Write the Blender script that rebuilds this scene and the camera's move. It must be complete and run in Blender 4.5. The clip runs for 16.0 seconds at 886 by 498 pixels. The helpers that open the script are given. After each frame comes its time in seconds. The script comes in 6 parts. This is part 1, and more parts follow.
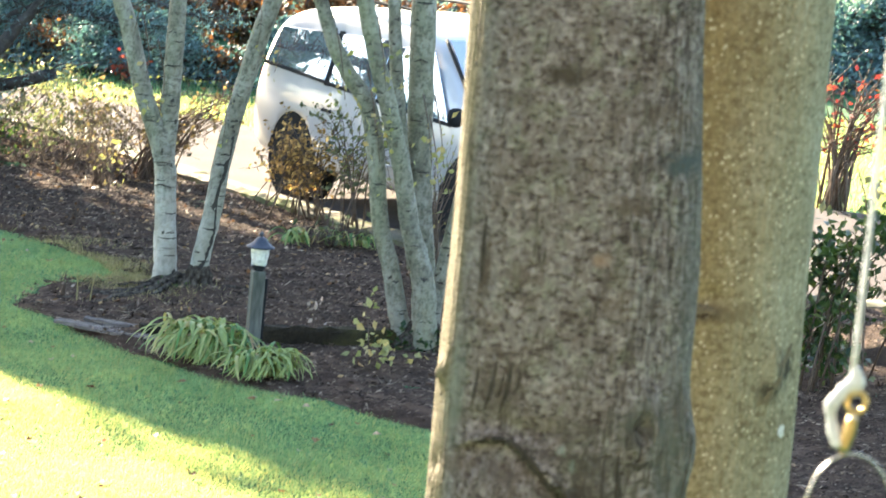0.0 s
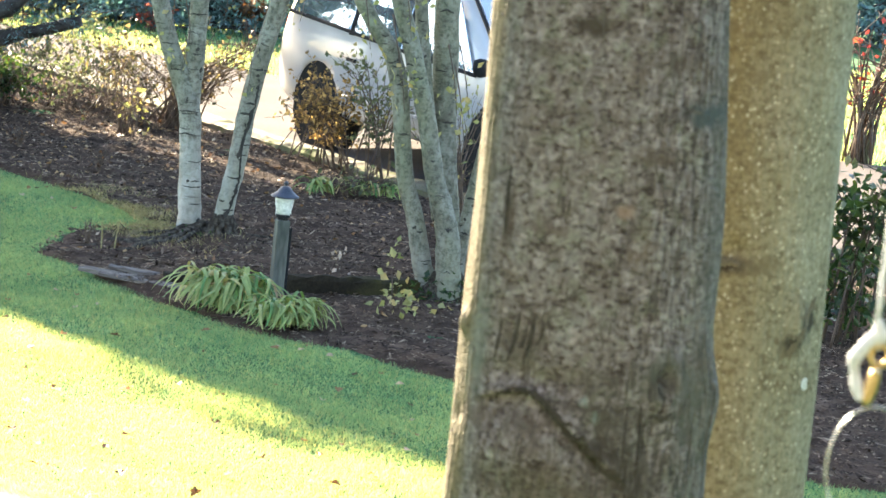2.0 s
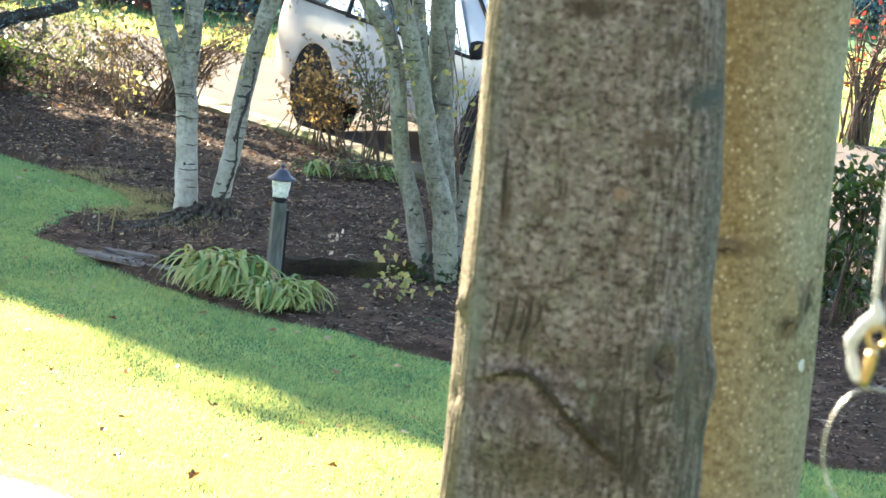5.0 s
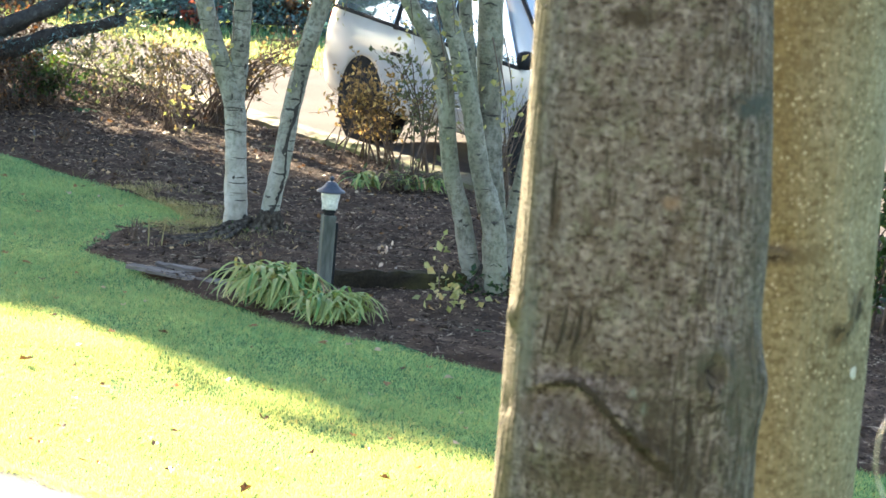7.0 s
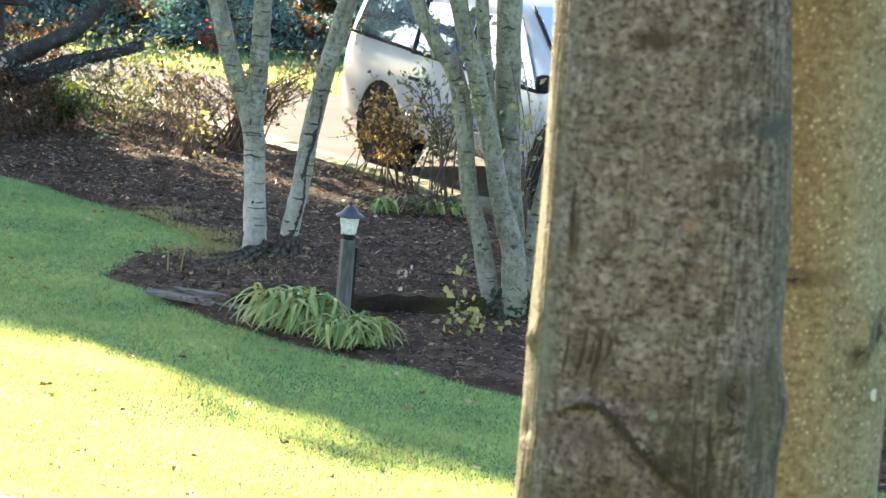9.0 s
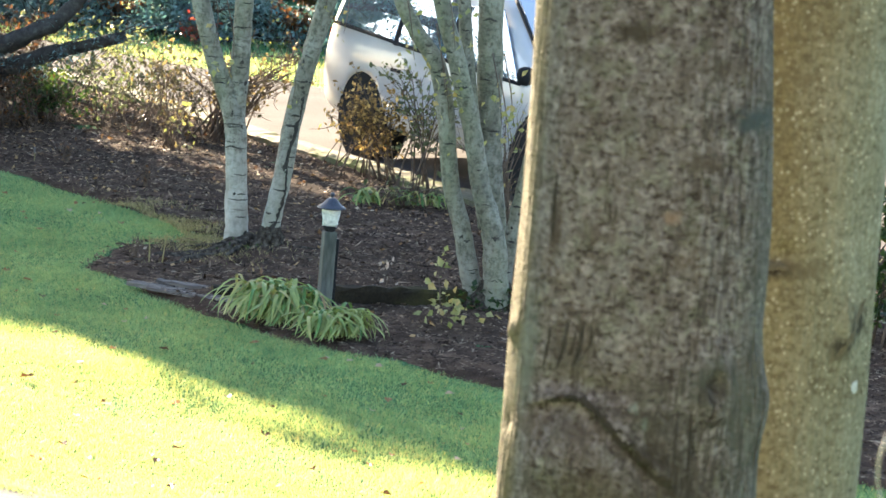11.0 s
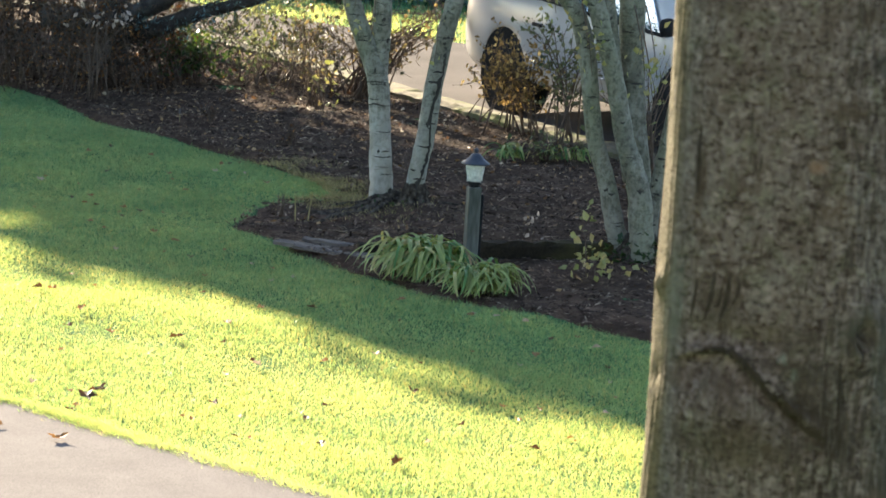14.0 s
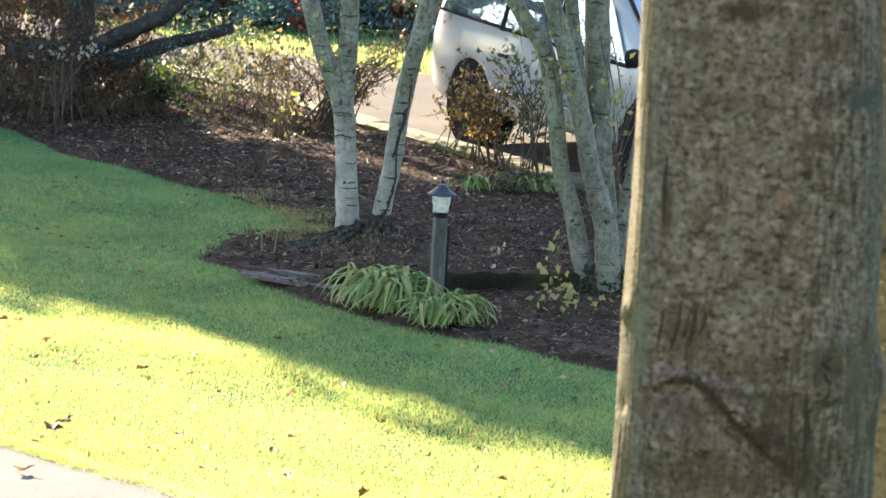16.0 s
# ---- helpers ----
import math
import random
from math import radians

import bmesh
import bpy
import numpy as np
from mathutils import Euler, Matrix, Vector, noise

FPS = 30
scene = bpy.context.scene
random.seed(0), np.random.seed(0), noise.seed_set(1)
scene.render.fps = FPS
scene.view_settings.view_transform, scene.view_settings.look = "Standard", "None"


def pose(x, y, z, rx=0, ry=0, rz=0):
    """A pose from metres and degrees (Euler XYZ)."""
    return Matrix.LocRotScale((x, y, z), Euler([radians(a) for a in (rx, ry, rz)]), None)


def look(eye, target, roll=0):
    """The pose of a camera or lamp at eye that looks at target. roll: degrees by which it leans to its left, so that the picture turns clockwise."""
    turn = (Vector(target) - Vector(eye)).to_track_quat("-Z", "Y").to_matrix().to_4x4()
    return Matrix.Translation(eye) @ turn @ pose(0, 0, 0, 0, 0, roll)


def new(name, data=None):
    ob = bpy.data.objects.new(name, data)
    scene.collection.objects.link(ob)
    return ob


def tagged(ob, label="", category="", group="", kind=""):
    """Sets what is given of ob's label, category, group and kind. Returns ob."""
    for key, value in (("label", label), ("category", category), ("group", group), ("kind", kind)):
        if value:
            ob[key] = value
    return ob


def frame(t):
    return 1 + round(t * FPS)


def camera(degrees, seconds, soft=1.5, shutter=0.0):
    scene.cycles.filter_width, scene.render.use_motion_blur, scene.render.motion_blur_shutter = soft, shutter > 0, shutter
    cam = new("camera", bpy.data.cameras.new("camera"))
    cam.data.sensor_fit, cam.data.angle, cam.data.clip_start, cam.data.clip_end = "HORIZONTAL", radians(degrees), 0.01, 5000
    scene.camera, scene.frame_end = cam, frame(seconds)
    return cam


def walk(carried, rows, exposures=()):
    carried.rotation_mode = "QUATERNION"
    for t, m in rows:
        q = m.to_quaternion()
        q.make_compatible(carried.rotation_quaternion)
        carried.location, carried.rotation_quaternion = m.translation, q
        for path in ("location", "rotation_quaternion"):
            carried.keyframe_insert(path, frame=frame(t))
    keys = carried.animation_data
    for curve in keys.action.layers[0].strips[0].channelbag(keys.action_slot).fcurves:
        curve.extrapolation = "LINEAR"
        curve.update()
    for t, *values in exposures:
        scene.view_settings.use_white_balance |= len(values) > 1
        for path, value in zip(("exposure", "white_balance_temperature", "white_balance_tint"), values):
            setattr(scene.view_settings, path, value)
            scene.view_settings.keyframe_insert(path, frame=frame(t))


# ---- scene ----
# ---- camera: a long lens, held in one place about 3.5 m above the garden ----
EYE = (0.0, 0.0, 3.55)
PATH = [  # seconds, rx, ry, rz in degrees
    (0.0, 81.710, -5.186, -0.759),
    (0.5, 80.610, -5.380, 0.073),
    (1.0, 80.558, -5.455, -0.117),
    (1.5, 80.685, -5.447, -0.204),
    (2.0, 80.653, -5.505, -0.211),
    (2.5, 80.689, -5.546, -0.331),
    (3.0, 80.706, -5.499, -0.355),
    (3.5, 80.763, -5.381, -0.444),
    (6.0, 80.046, -5.229, -0.074),
    (6.5, 80.300, -4.960, 0.189),
    (7.0, 80.447, -4.641, 0.605),
    (7.5, 80.973, -4.444, 0.705),
    (8.0, 81.206, -4.408, 0.807),
    (8.5, 81.005, -4.421, 0.913),
    (9.0, 80.908, -4.294, 0.943),
    (11.3, 80.764, -4.445, 0.573),
    (11.5, 80.753, -4.384, 0.674),
    (12.0, 80.495, -3.986, 1.424),
    (12.5, 80.329, -3.648, 2.223),
    (13.0, 80.080, -3.610, 2.474),
    (13.5, 79.033, -3.229, 3.166),
    (14.0, 79.678, -2.969, 3.327),
    (14.5, 80.677, -2.755, 3.016),
    (15.0, 80.879, -2.768, 2.901),
    (15.5, 80.713, -2.866, 2.671),
    (16.0, 80.343, -2.924, 2.625),
]
cam = camera(17.823, 16.0, soft=1.6, shutter=0.25)
walk(cam, [(t, pose(*EYE, rx, ry, rz)) for t, rx, ry, rz in PATH], exposures=[(t, e, 6290, 11.0) for t, e in ((0.0, 3.72), (6.0, 3.60), (9.0, 3.5), (12.6, 3.36), (13.5, 2.90), (14.0, 2.66), (14.5, 2.68), (15.5, 3.08), (16.0, 3.16))])
cam.data.dof.use_dof, cam.data.dof.focus_distance, cam.data.dof.aperture_fstop = True, 20.0, 15.0

# ---- light: low sun ahead and to the side of the camera, clear sky ----
SUN_AZ = radians(31.0)      # to the left of the way that the camera looks
SUN_EL = radians(19.0)
SUN_FROM = Vector((-math.sin(SUN_AZ) * math.cos(SUN_EL), math.cos(SUN_AZ) * math.cos(SUN_EL), math.sin(SUN_EL)))
world = bpy.data.worlds.new("sky")
scene.world = world
world.use_nodes = True
wn = world.node_tree
sky = wn.nodes.new("ShaderNodeTexSky")
sky.sky_type, sky.sun_disc = "NISHITA", False
sky.sun_elevation, sky.sun_rotation = SUN_EL, -SUN_AZ
wn.links.new(sky.outputs[0], wn.nodes["Background"].inputs[0])
wn.nodes["Background"].inputs[1].default_value = 0.062
sun = new("sun", bpy.data.lights.new("sun", "SUN"))
sun.data.energy, sun.data.angle, sun.data.color = 5.0, radians(0.6), (1.0, 0.84, 0.60)
sun.matrix_world = look(SUN_FROM * 60, (0, 0, 0))


# ---- materials ----
def ramp_node(nt, fac, stops):
    r = nt.nodes.new("ShaderNodeValToRGB")
    while len(r.color_ramp.elements) < len(stops):
        r.color_ramp.elements.new(0.5)
    for e, (p, c) in zip(r.color_ramp.elements, stops):
        e.position, e.color = p, (*c, 1)
    nt.links.new(fac, r.inputs[0])
    return r.outputs[0]


def noise_node(nt, scale, detail=4.0, stretch=(1, 1, 1), coords="Object", rough=0.55):
    tc = nt.nodes.new("ShaderNodeTexCoord")
    mp = nt.nodes.new("ShaderNodeMapping")
    mp.inputs["Scale"].default_value = stretch
    n = nt.nodes.new("ShaderNodeTexNoise")
    n.inputs["Scale"].default_value, n.inputs["Detail"].default_value, n.inputs["Roughness"].default_value = scale, detail, rough
    nt.links.new(tc.outputs[coords], mp.inputs[0])
    nt.links.new(mp.outputs[0], n.inputs["Vector"])
    return n.outputs["Fac"]


def mix_node(nt, kind, fac, a, b):
    m = nt.nodes.new("ShaderNodeMix")
    m.data_type, m.blend_type = "RGBA", kind
    if isinstance(fac, float):
        m.inputs[0].default_value = fac
    else:
        nt.links.new(fac, m.inputs[0])
    for socket, v in ((m.inputs[6], a), (m.inputs[7], b)):
        if isinstance(v, tuple):
            socket.default_value = (*v, 1)
        else:
            nt.links.new(v, socket)
    return m.outputs[2]


def bump_node(nt, height, strength, distance):
    b = nt.nodes.new("ShaderNodeBump")
    b.inputs["Strength"].default_value, b.inputs["Distance"].default_value = strength, distance
    nt.links.new(height, b.inputs["Height"])
    return b.outputs[0]


def base_material(name, rough=0.7, metal=0.0, spec=0.5):
    m = bpy.data.materials.new(name)
    m.use_nodes = True
    p = m.node_tree.nodes["Principled BSDF"]
    p.inputs["Roughness"].default_value, p.inputs["Metallic"].default_value = rough, metal
    p.inputs["Specular IOR Level"].default_value = spec
    return m, m.node_tree, p


def surface(name, stops, scale, rough=0.8, bump=0.3, depth=0.01, fine=None, stretch=(1, 1, 1), stain=None, metal=0.0, spec=0.4):
    """A mottled surface: a colour ramp over coarse noise, darkened and lightened by fine grain, with relief."""
    m, nt, p = base_material(name, rough, metal, spec)
    coarse = noise_node(nt, scale, 5.0, stretch)
    col = ramp_node(nt, coarse, stops)
    grain = noise_node(nt, fine or scale * 8, 4.0, stretch)
    g = ramp_node(nt, grain, [(0.3, (0.62, 0.62, 0.62)), (0.7, (1.25, 1.25, 1.25))])
    col = mix_node(nt, "MULTIPLY", 0.8, col, g)
    if stain:
        s_scale, s_col, lo, hi = stain
        f = ramp_node(nt, noise_node(nt, s_scale, 3.0), [(lo, (0, 0, 0)), (hi, (1, 1, 1))])
        col = mix_node(nt, "MIX", f, col, s_col)
    nt.links.new(col, p.inputs["Base Color"])
    nt.links.new(bump_node(nt, grain, bump, depth), p.inputs["Normal"])
    return m


def leaf_material(name, stops, through_col, share=0.45, rough=0.5, patches=0.0, spec=0.35):
    """Thin leaves: colour varies leaf by leaf, and light shines through them."""
    m, nt, p = base_material(name, rough, 0.0, spec)
    geo = nt.nodes.new("ShaderNodeNewGeometry")
    col = ramp_node(nt, geo.outputs["Random Per Island"], stops)
    mott = ramp_node(nt, noise_node(nt, 14.0, 3.0), [(0.3, (0.75, 0.75, 0.75)), (0.7, (1.15, 1.15, 1.15))])
    col = mix_node(nt, "MULTIPLY", 1.0, col, mott)
    if patches:
        big = ramp_node(nt, noise_node(nt, patches, 6.0, rough=0.65), [(0.32, (0.72, 0.80, 0.80)), (0.52, (1.0, 1.0, 1.0)), (0.70, (1.22, 1.12, 1.05))])
        col = mix_node(nt, "MULTIPLY", 1.0, col, big)
    nt.links.new(col, p.inputs["Base Color"])
    t = nt.nodes.new("ShaderNodeBsdfTranslucent")
    nt.links.new(mix_node(nt, "MULTIPLY", 1.0, col, through_col), t.inputs[0])
    mx = nt.nodes.new("ShaderNodeMixShader")
    mx.inputs[0].default_value = share
    nt.links.new(p.outputs[0], mx.inputs[1])
    nt.links.new(t.outputs[0], mx.inputs[2])
    nt.links.new(mx.outputs[0], nt.nodes["Material Output"].inputs[0])
    return m


def along_node(nt, axis, lo, hi):
    """0 to 1 along one axis of the thing itself, between two places."""
    tc = nt.nodes.new("ShaderNodeTexCoord")
    sx = nt.nodes.new("ShaderNodeSeparateXYZ")
    nt.links.new(tc.outputs["Object"], sx.inputs[0])
    mr = nt.nodes.new("ShaderNodeMapRange")
    mr.interpolation_type = "SMOOTHSTEP"
    mr.inputs["From Min"].default_value, mr.inputs["From Max"].default_value = lo, hi
    nt.links.new(sx.outputs[axis], mr.inputs["Value"])
    return mr.outputs[0]


def times_node(nt, a, b, kind="MULTIPLY"):
    m = nt.nodes.new("ShaderNodeMath")
    m.operation, m.use_clamp = kind, True
    for socket, v in ((m.inputs[0], a), (m.inputs[1], b)):
        if isinstance(v, float):
            socket.default_value = v
        else:
            nt.links.new(v, socket)
    return m.outputs[0]


def stain_shade_node(nt, col, at, size, tint, share, ragged=0.5):
    """A stain or painted shade with a ragged edge round one place of the bark."""
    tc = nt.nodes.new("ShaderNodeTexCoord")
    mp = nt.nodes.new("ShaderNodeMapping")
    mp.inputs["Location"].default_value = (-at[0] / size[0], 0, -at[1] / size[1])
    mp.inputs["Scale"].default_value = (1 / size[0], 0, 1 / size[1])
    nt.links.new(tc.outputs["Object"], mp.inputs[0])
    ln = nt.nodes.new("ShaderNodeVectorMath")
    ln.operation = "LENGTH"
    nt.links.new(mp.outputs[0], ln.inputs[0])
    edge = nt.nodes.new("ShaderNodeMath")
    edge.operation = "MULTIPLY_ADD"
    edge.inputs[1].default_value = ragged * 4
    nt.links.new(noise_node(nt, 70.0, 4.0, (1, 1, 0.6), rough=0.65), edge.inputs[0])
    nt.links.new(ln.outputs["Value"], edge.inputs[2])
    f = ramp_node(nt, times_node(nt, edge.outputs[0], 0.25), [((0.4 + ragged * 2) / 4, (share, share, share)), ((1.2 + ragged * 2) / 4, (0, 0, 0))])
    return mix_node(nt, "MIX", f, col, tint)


def birch_bark(name="birch_bark", green=(0.52, 0.75), tone=(1.0, 1.0, 1.0), low=0.35, high=1.35):
    """Smooth pale bark with thin dark level lines, greyer and greener up the stem."""
    m, nt, p = base_material(name, 0.7)
    col = ramp_node(nt, noise_node(nt, 6.0, 5.0, (1, 1, 0.7), rough=0.6), [(0.28, (0.24, 0.235, 0.195)), (0.48, (0.36, 0.355, 0.315)), (0.70, (0.49, 0.485, 0.445))])
    col = mix_node(nt, "MULTIPLY", 1.0, col, tone)
    upper = times_node(nt, along_node(nt, "Z", low, high), 0.85)
    film = ramp_node(nt, noise_node(nt, 8.0, 5.0, (1, 1, 0.6), rough=0.65), [(0.34, (0.090, 0.084, 0.056)), (0.50, (0.165, 0.160, 0.115)), (0.68, (0.29, 0.285, 0.235))])
    col = mix_node(nt, "MIX", upper, col, film)
    algae = ramp_node(nt, noise_node(nt, 3.0, 4.0, (1, 1, 0.4)), [(green[0], (0, 0, 0)), (green[1], (0.8, 0.8, 0.8))])
    col = mix_node(nt, "MIX", algae, col, (0.205, 0.215, 0.135))
    bands = noise_node(nt, 5.0, 3.0, (1.2, 1.2, 9.0))
    line = ramp_node(nt, bands, [(0.62, (1, 1, 1)), (0.70, (0.42, 0.40, 0.36))])
    col = mix_node(nt, "MULTIPLY", 0.75, col, line)
    blot = ramp_node(nt, noise_node(nt, 26.0, 5.0, rough=0.7), [(0.36, (0.40, 0.39, 0.35)), (0.54, (1.05, 1.05, 1.05))])
    col = mix_node(nt, "MULTIPLY", times_node(nt, upper, 0.4, "ADD"), col, blot)
    nt.links.new(col, p.inputs["Base Color"])
    nt.links.new(bump_node(nt, mix_node(nt, "ADD", 1.0, bands, noise_node(nt, 30.0, 5.0, (1, 1, 0.6))), 0.5, 0.010), p.inputs["Normal"])
    return m


def grey_maple_bark(name):
    """Taupe-grey bark: pale lichen blotches, short level cracks, upright furrows on one flank, darker grey-green
    towards both sides.
    """
    m, nt, p = base_material(name, 0.88, 0.0, 0.2)
    col = ramp_node(nt, noise_node(nt, 16.0, 5.0, (1, 1, 0.9), rough=0.6), [(0.30, (0.080, 0.061, 0.052)), (0.46, (0.124, 0.102, 0.093)), (0.58, (0.152, 0.131, 0.125)), (0.72, (0.170, 0.159, 0.150))])
    pale = ramp_node(nt, noise_node(nt, 58.0, 3.0, (1, 1, 1.15), rough=0.55), [(0.48, (0, 0, 0)), (0.68, (0.8, 0.8, 0.8))])
    col = mix_node(nt, "MIX", pale, col, (0.262, 0.228, 0.224))
    film = ramp_node(nt, noise_node(nt, 30.0, 3.0), [(0.52, (0, 0, 0)), (0.66, (0.5, 0.5, 0.5))])
    col = mix_node(nt, "MIX", film, col, (0.140, 0.140, 0.104))
    level = noise_node(nt, 84.0, 3.0, (1, 1, 1.5), rough=0.6)
    dash = ramp_node(nt, level, [(0.34, (0.30, 0.25, 0.22)), (0.50, (1.0, 1.0, 1.0)), (0.66, (1.15, 1.14, 1.13))])
    col = mix_node(nt, "MULTIPLY", 1.0, col, dash)
    upright = noise_node(nt, 105.0, 3.0, (1, 1, 0.20), rough=0.55)
    furrow = ramp_node(nt, upright, [(0.38, (0.30, 0.27, 0.24)), (0.52, (1.0, 1.0, 1.0)), (0.68, (1.15, 1.15, 1.12))])
    flank = times_node(nt, times_node(nt, along_node(nt, "X", 0.0, 0.12), 0.62), times_node(nt, along_node(nt, "Z", 2.78, 2.45), 0.45), "ADD")
    flank = times_node(nt, flank, 0.16, "ADD")
    col = mix_node(nt, "MULTIPLY", flank, col, furrow)
    grain = ramp_node(nt, noise_node(nt, 190.0, 2.0, (1, 1, 0.8)), [(0.36, (0.62, 0.60, 0.58)), (0.56, (1.08, 1.08, 1.08))])
    col = mix_node(nt, "MULTIPLY", 0.6, col, grain)
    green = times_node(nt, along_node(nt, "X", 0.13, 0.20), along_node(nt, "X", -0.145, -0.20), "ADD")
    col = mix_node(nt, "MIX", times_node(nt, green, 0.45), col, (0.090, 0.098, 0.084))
    # left edge browned: the sunlit rim's warm tone put into the colour
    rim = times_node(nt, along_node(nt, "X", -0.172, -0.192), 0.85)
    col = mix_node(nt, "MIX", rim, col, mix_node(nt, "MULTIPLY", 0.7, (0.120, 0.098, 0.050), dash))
    rust = ramp_node(nt, noise_node(nt, 9.0, 3.0), [(0.58, (0, 0, 0)), (0.76, (0.5, 0.5, 0.5))])
    col = mix_node(nt, "MIX", rust, col, (0.130, 0.094, 0.064))
    # old stains of the bark, with shade painted round the scar and low down: place on the front (across, up), size,
    # colour
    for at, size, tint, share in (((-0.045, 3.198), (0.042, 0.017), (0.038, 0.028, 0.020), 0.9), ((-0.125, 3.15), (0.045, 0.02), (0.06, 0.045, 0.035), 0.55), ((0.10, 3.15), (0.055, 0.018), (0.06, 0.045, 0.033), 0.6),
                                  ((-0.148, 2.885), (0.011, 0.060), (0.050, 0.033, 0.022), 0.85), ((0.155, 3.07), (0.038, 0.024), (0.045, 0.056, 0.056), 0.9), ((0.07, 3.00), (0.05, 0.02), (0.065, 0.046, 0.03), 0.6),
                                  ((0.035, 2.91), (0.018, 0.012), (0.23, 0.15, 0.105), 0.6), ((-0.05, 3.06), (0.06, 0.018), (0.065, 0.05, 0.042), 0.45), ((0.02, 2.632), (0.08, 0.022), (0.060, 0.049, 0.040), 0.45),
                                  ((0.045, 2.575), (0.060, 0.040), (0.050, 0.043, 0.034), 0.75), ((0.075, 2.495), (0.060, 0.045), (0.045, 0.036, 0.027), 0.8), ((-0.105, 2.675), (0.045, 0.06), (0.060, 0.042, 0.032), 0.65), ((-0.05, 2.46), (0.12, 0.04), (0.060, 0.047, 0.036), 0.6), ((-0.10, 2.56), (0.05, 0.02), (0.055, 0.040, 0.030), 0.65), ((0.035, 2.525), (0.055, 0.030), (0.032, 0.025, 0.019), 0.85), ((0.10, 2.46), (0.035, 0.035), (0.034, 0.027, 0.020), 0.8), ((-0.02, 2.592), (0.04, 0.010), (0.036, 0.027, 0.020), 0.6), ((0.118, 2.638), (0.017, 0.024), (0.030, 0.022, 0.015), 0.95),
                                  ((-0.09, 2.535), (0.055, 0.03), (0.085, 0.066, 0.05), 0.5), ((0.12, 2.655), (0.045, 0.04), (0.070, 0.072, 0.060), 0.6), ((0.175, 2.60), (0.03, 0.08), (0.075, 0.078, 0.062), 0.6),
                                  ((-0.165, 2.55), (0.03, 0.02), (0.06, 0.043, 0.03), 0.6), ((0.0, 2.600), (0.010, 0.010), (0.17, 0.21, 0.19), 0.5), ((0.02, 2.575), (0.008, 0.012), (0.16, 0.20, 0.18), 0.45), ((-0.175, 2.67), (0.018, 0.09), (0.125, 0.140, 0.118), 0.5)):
        col = stain_shade_node(nt, col, at, size, tint, share)
    nt.links.new(col, p.inputs["Base Color"])
    h = mix_node(nt, "MULTIPLY", flank, dash, furrow)
    nt.links.new(bump_node(nt, h, 0.45, 0.005), p.inputs["Normal"])
    return m


def algae_maple_bark(name):
    """Smooth bark under an ochre and grey-green film, dotted with pale lenticels."""
    m, nt, p = base_material(name, 0.88, 0.0, 0.2)
    ochre = ramp_node(nt, noise_node(nt, 5.0, 4.0, (1, 1, 0.5)), [(0.3, (0.130, 0.092, 0.040)), (0.55, (0.185, 0.145, 0.072)), (0.75, (0.215, 0.180, 0.10))])
    grey = ramp_node(nt, noise_node(nt, 7.0, 4.0, (1, 1, 0.6)), [(0.3, (0.165, 0.145, 0.092)), (0.55, (0.225, 0.212, 0.150)), (0.75, (0.26, 0.25, 0.195))])
    across = times_node(nt, along_node(nt, "X", -0.10, 0.14), 1.0)
    col = mix_node(nt, "MIX", across, ochre, grey)
    level = noise_node(nt, 46.0, 4.0, (1, 1, 1.7), rough=0.6)
    col = mix_node(nt, "MULTIPLY", 0.7, col, ramp_node(nt, level, [(0.34, (0.52, 0.47, 0.40)), (0.52, (1.0, 1.0, 1.0)), (0.7, (1.15, 1.15, 1.15))]))
    col = mix_node(nt, "MULTIPLY", 0.6, col, ramp_node(nt, noise_node(nt, 120.0, 3.0, (1, 1, 0.7)), [(0.36, (0.60, 0.57, 0.50)), (0.56, (1.08, 1.08, 1.08))]))
    tc = nt.nodes.new("ShaderNodeTexCoord")
    w = nt.nodes.new("ShaderNodeTexVoronoi")
    w.inputs["Scale"].default_value = 74.0
    nt.links.new(tc.outputs["Object"], w.inputs["Vector"])
    dots = ramp_node(nt, w.outputs["Distance"], [(0.14, (0.8, 0.8, 0.8)), (0.36, (0, 0, 0))])
    some = ramp_node(nt, noise_node(nt, 26.0, 3.0), [(0.42, (0.15, 0.15, 0.15)), (0.6, (1, 1, 1))])
    col = mix_node(nt, "MIX", times_node(nt, dots, some), col, (0.42, 0.38, 0.27))
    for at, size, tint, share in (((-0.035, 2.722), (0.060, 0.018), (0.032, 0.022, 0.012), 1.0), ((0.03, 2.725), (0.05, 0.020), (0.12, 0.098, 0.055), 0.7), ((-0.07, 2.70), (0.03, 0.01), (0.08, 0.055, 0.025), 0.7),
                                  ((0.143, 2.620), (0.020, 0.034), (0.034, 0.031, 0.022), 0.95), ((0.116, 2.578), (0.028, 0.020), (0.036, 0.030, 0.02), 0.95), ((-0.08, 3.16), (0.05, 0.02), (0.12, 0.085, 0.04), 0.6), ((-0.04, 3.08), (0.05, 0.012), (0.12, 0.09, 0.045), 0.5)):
        col = stain_shade_node(nt, col, at, size, tint, share, 0.4)
    nt.links.new(col, p.inputs["Base Color"])
    nt.links.new(bump_node(nt, level, 0.5, 0.005), p.inputs["Normal"])
    return m


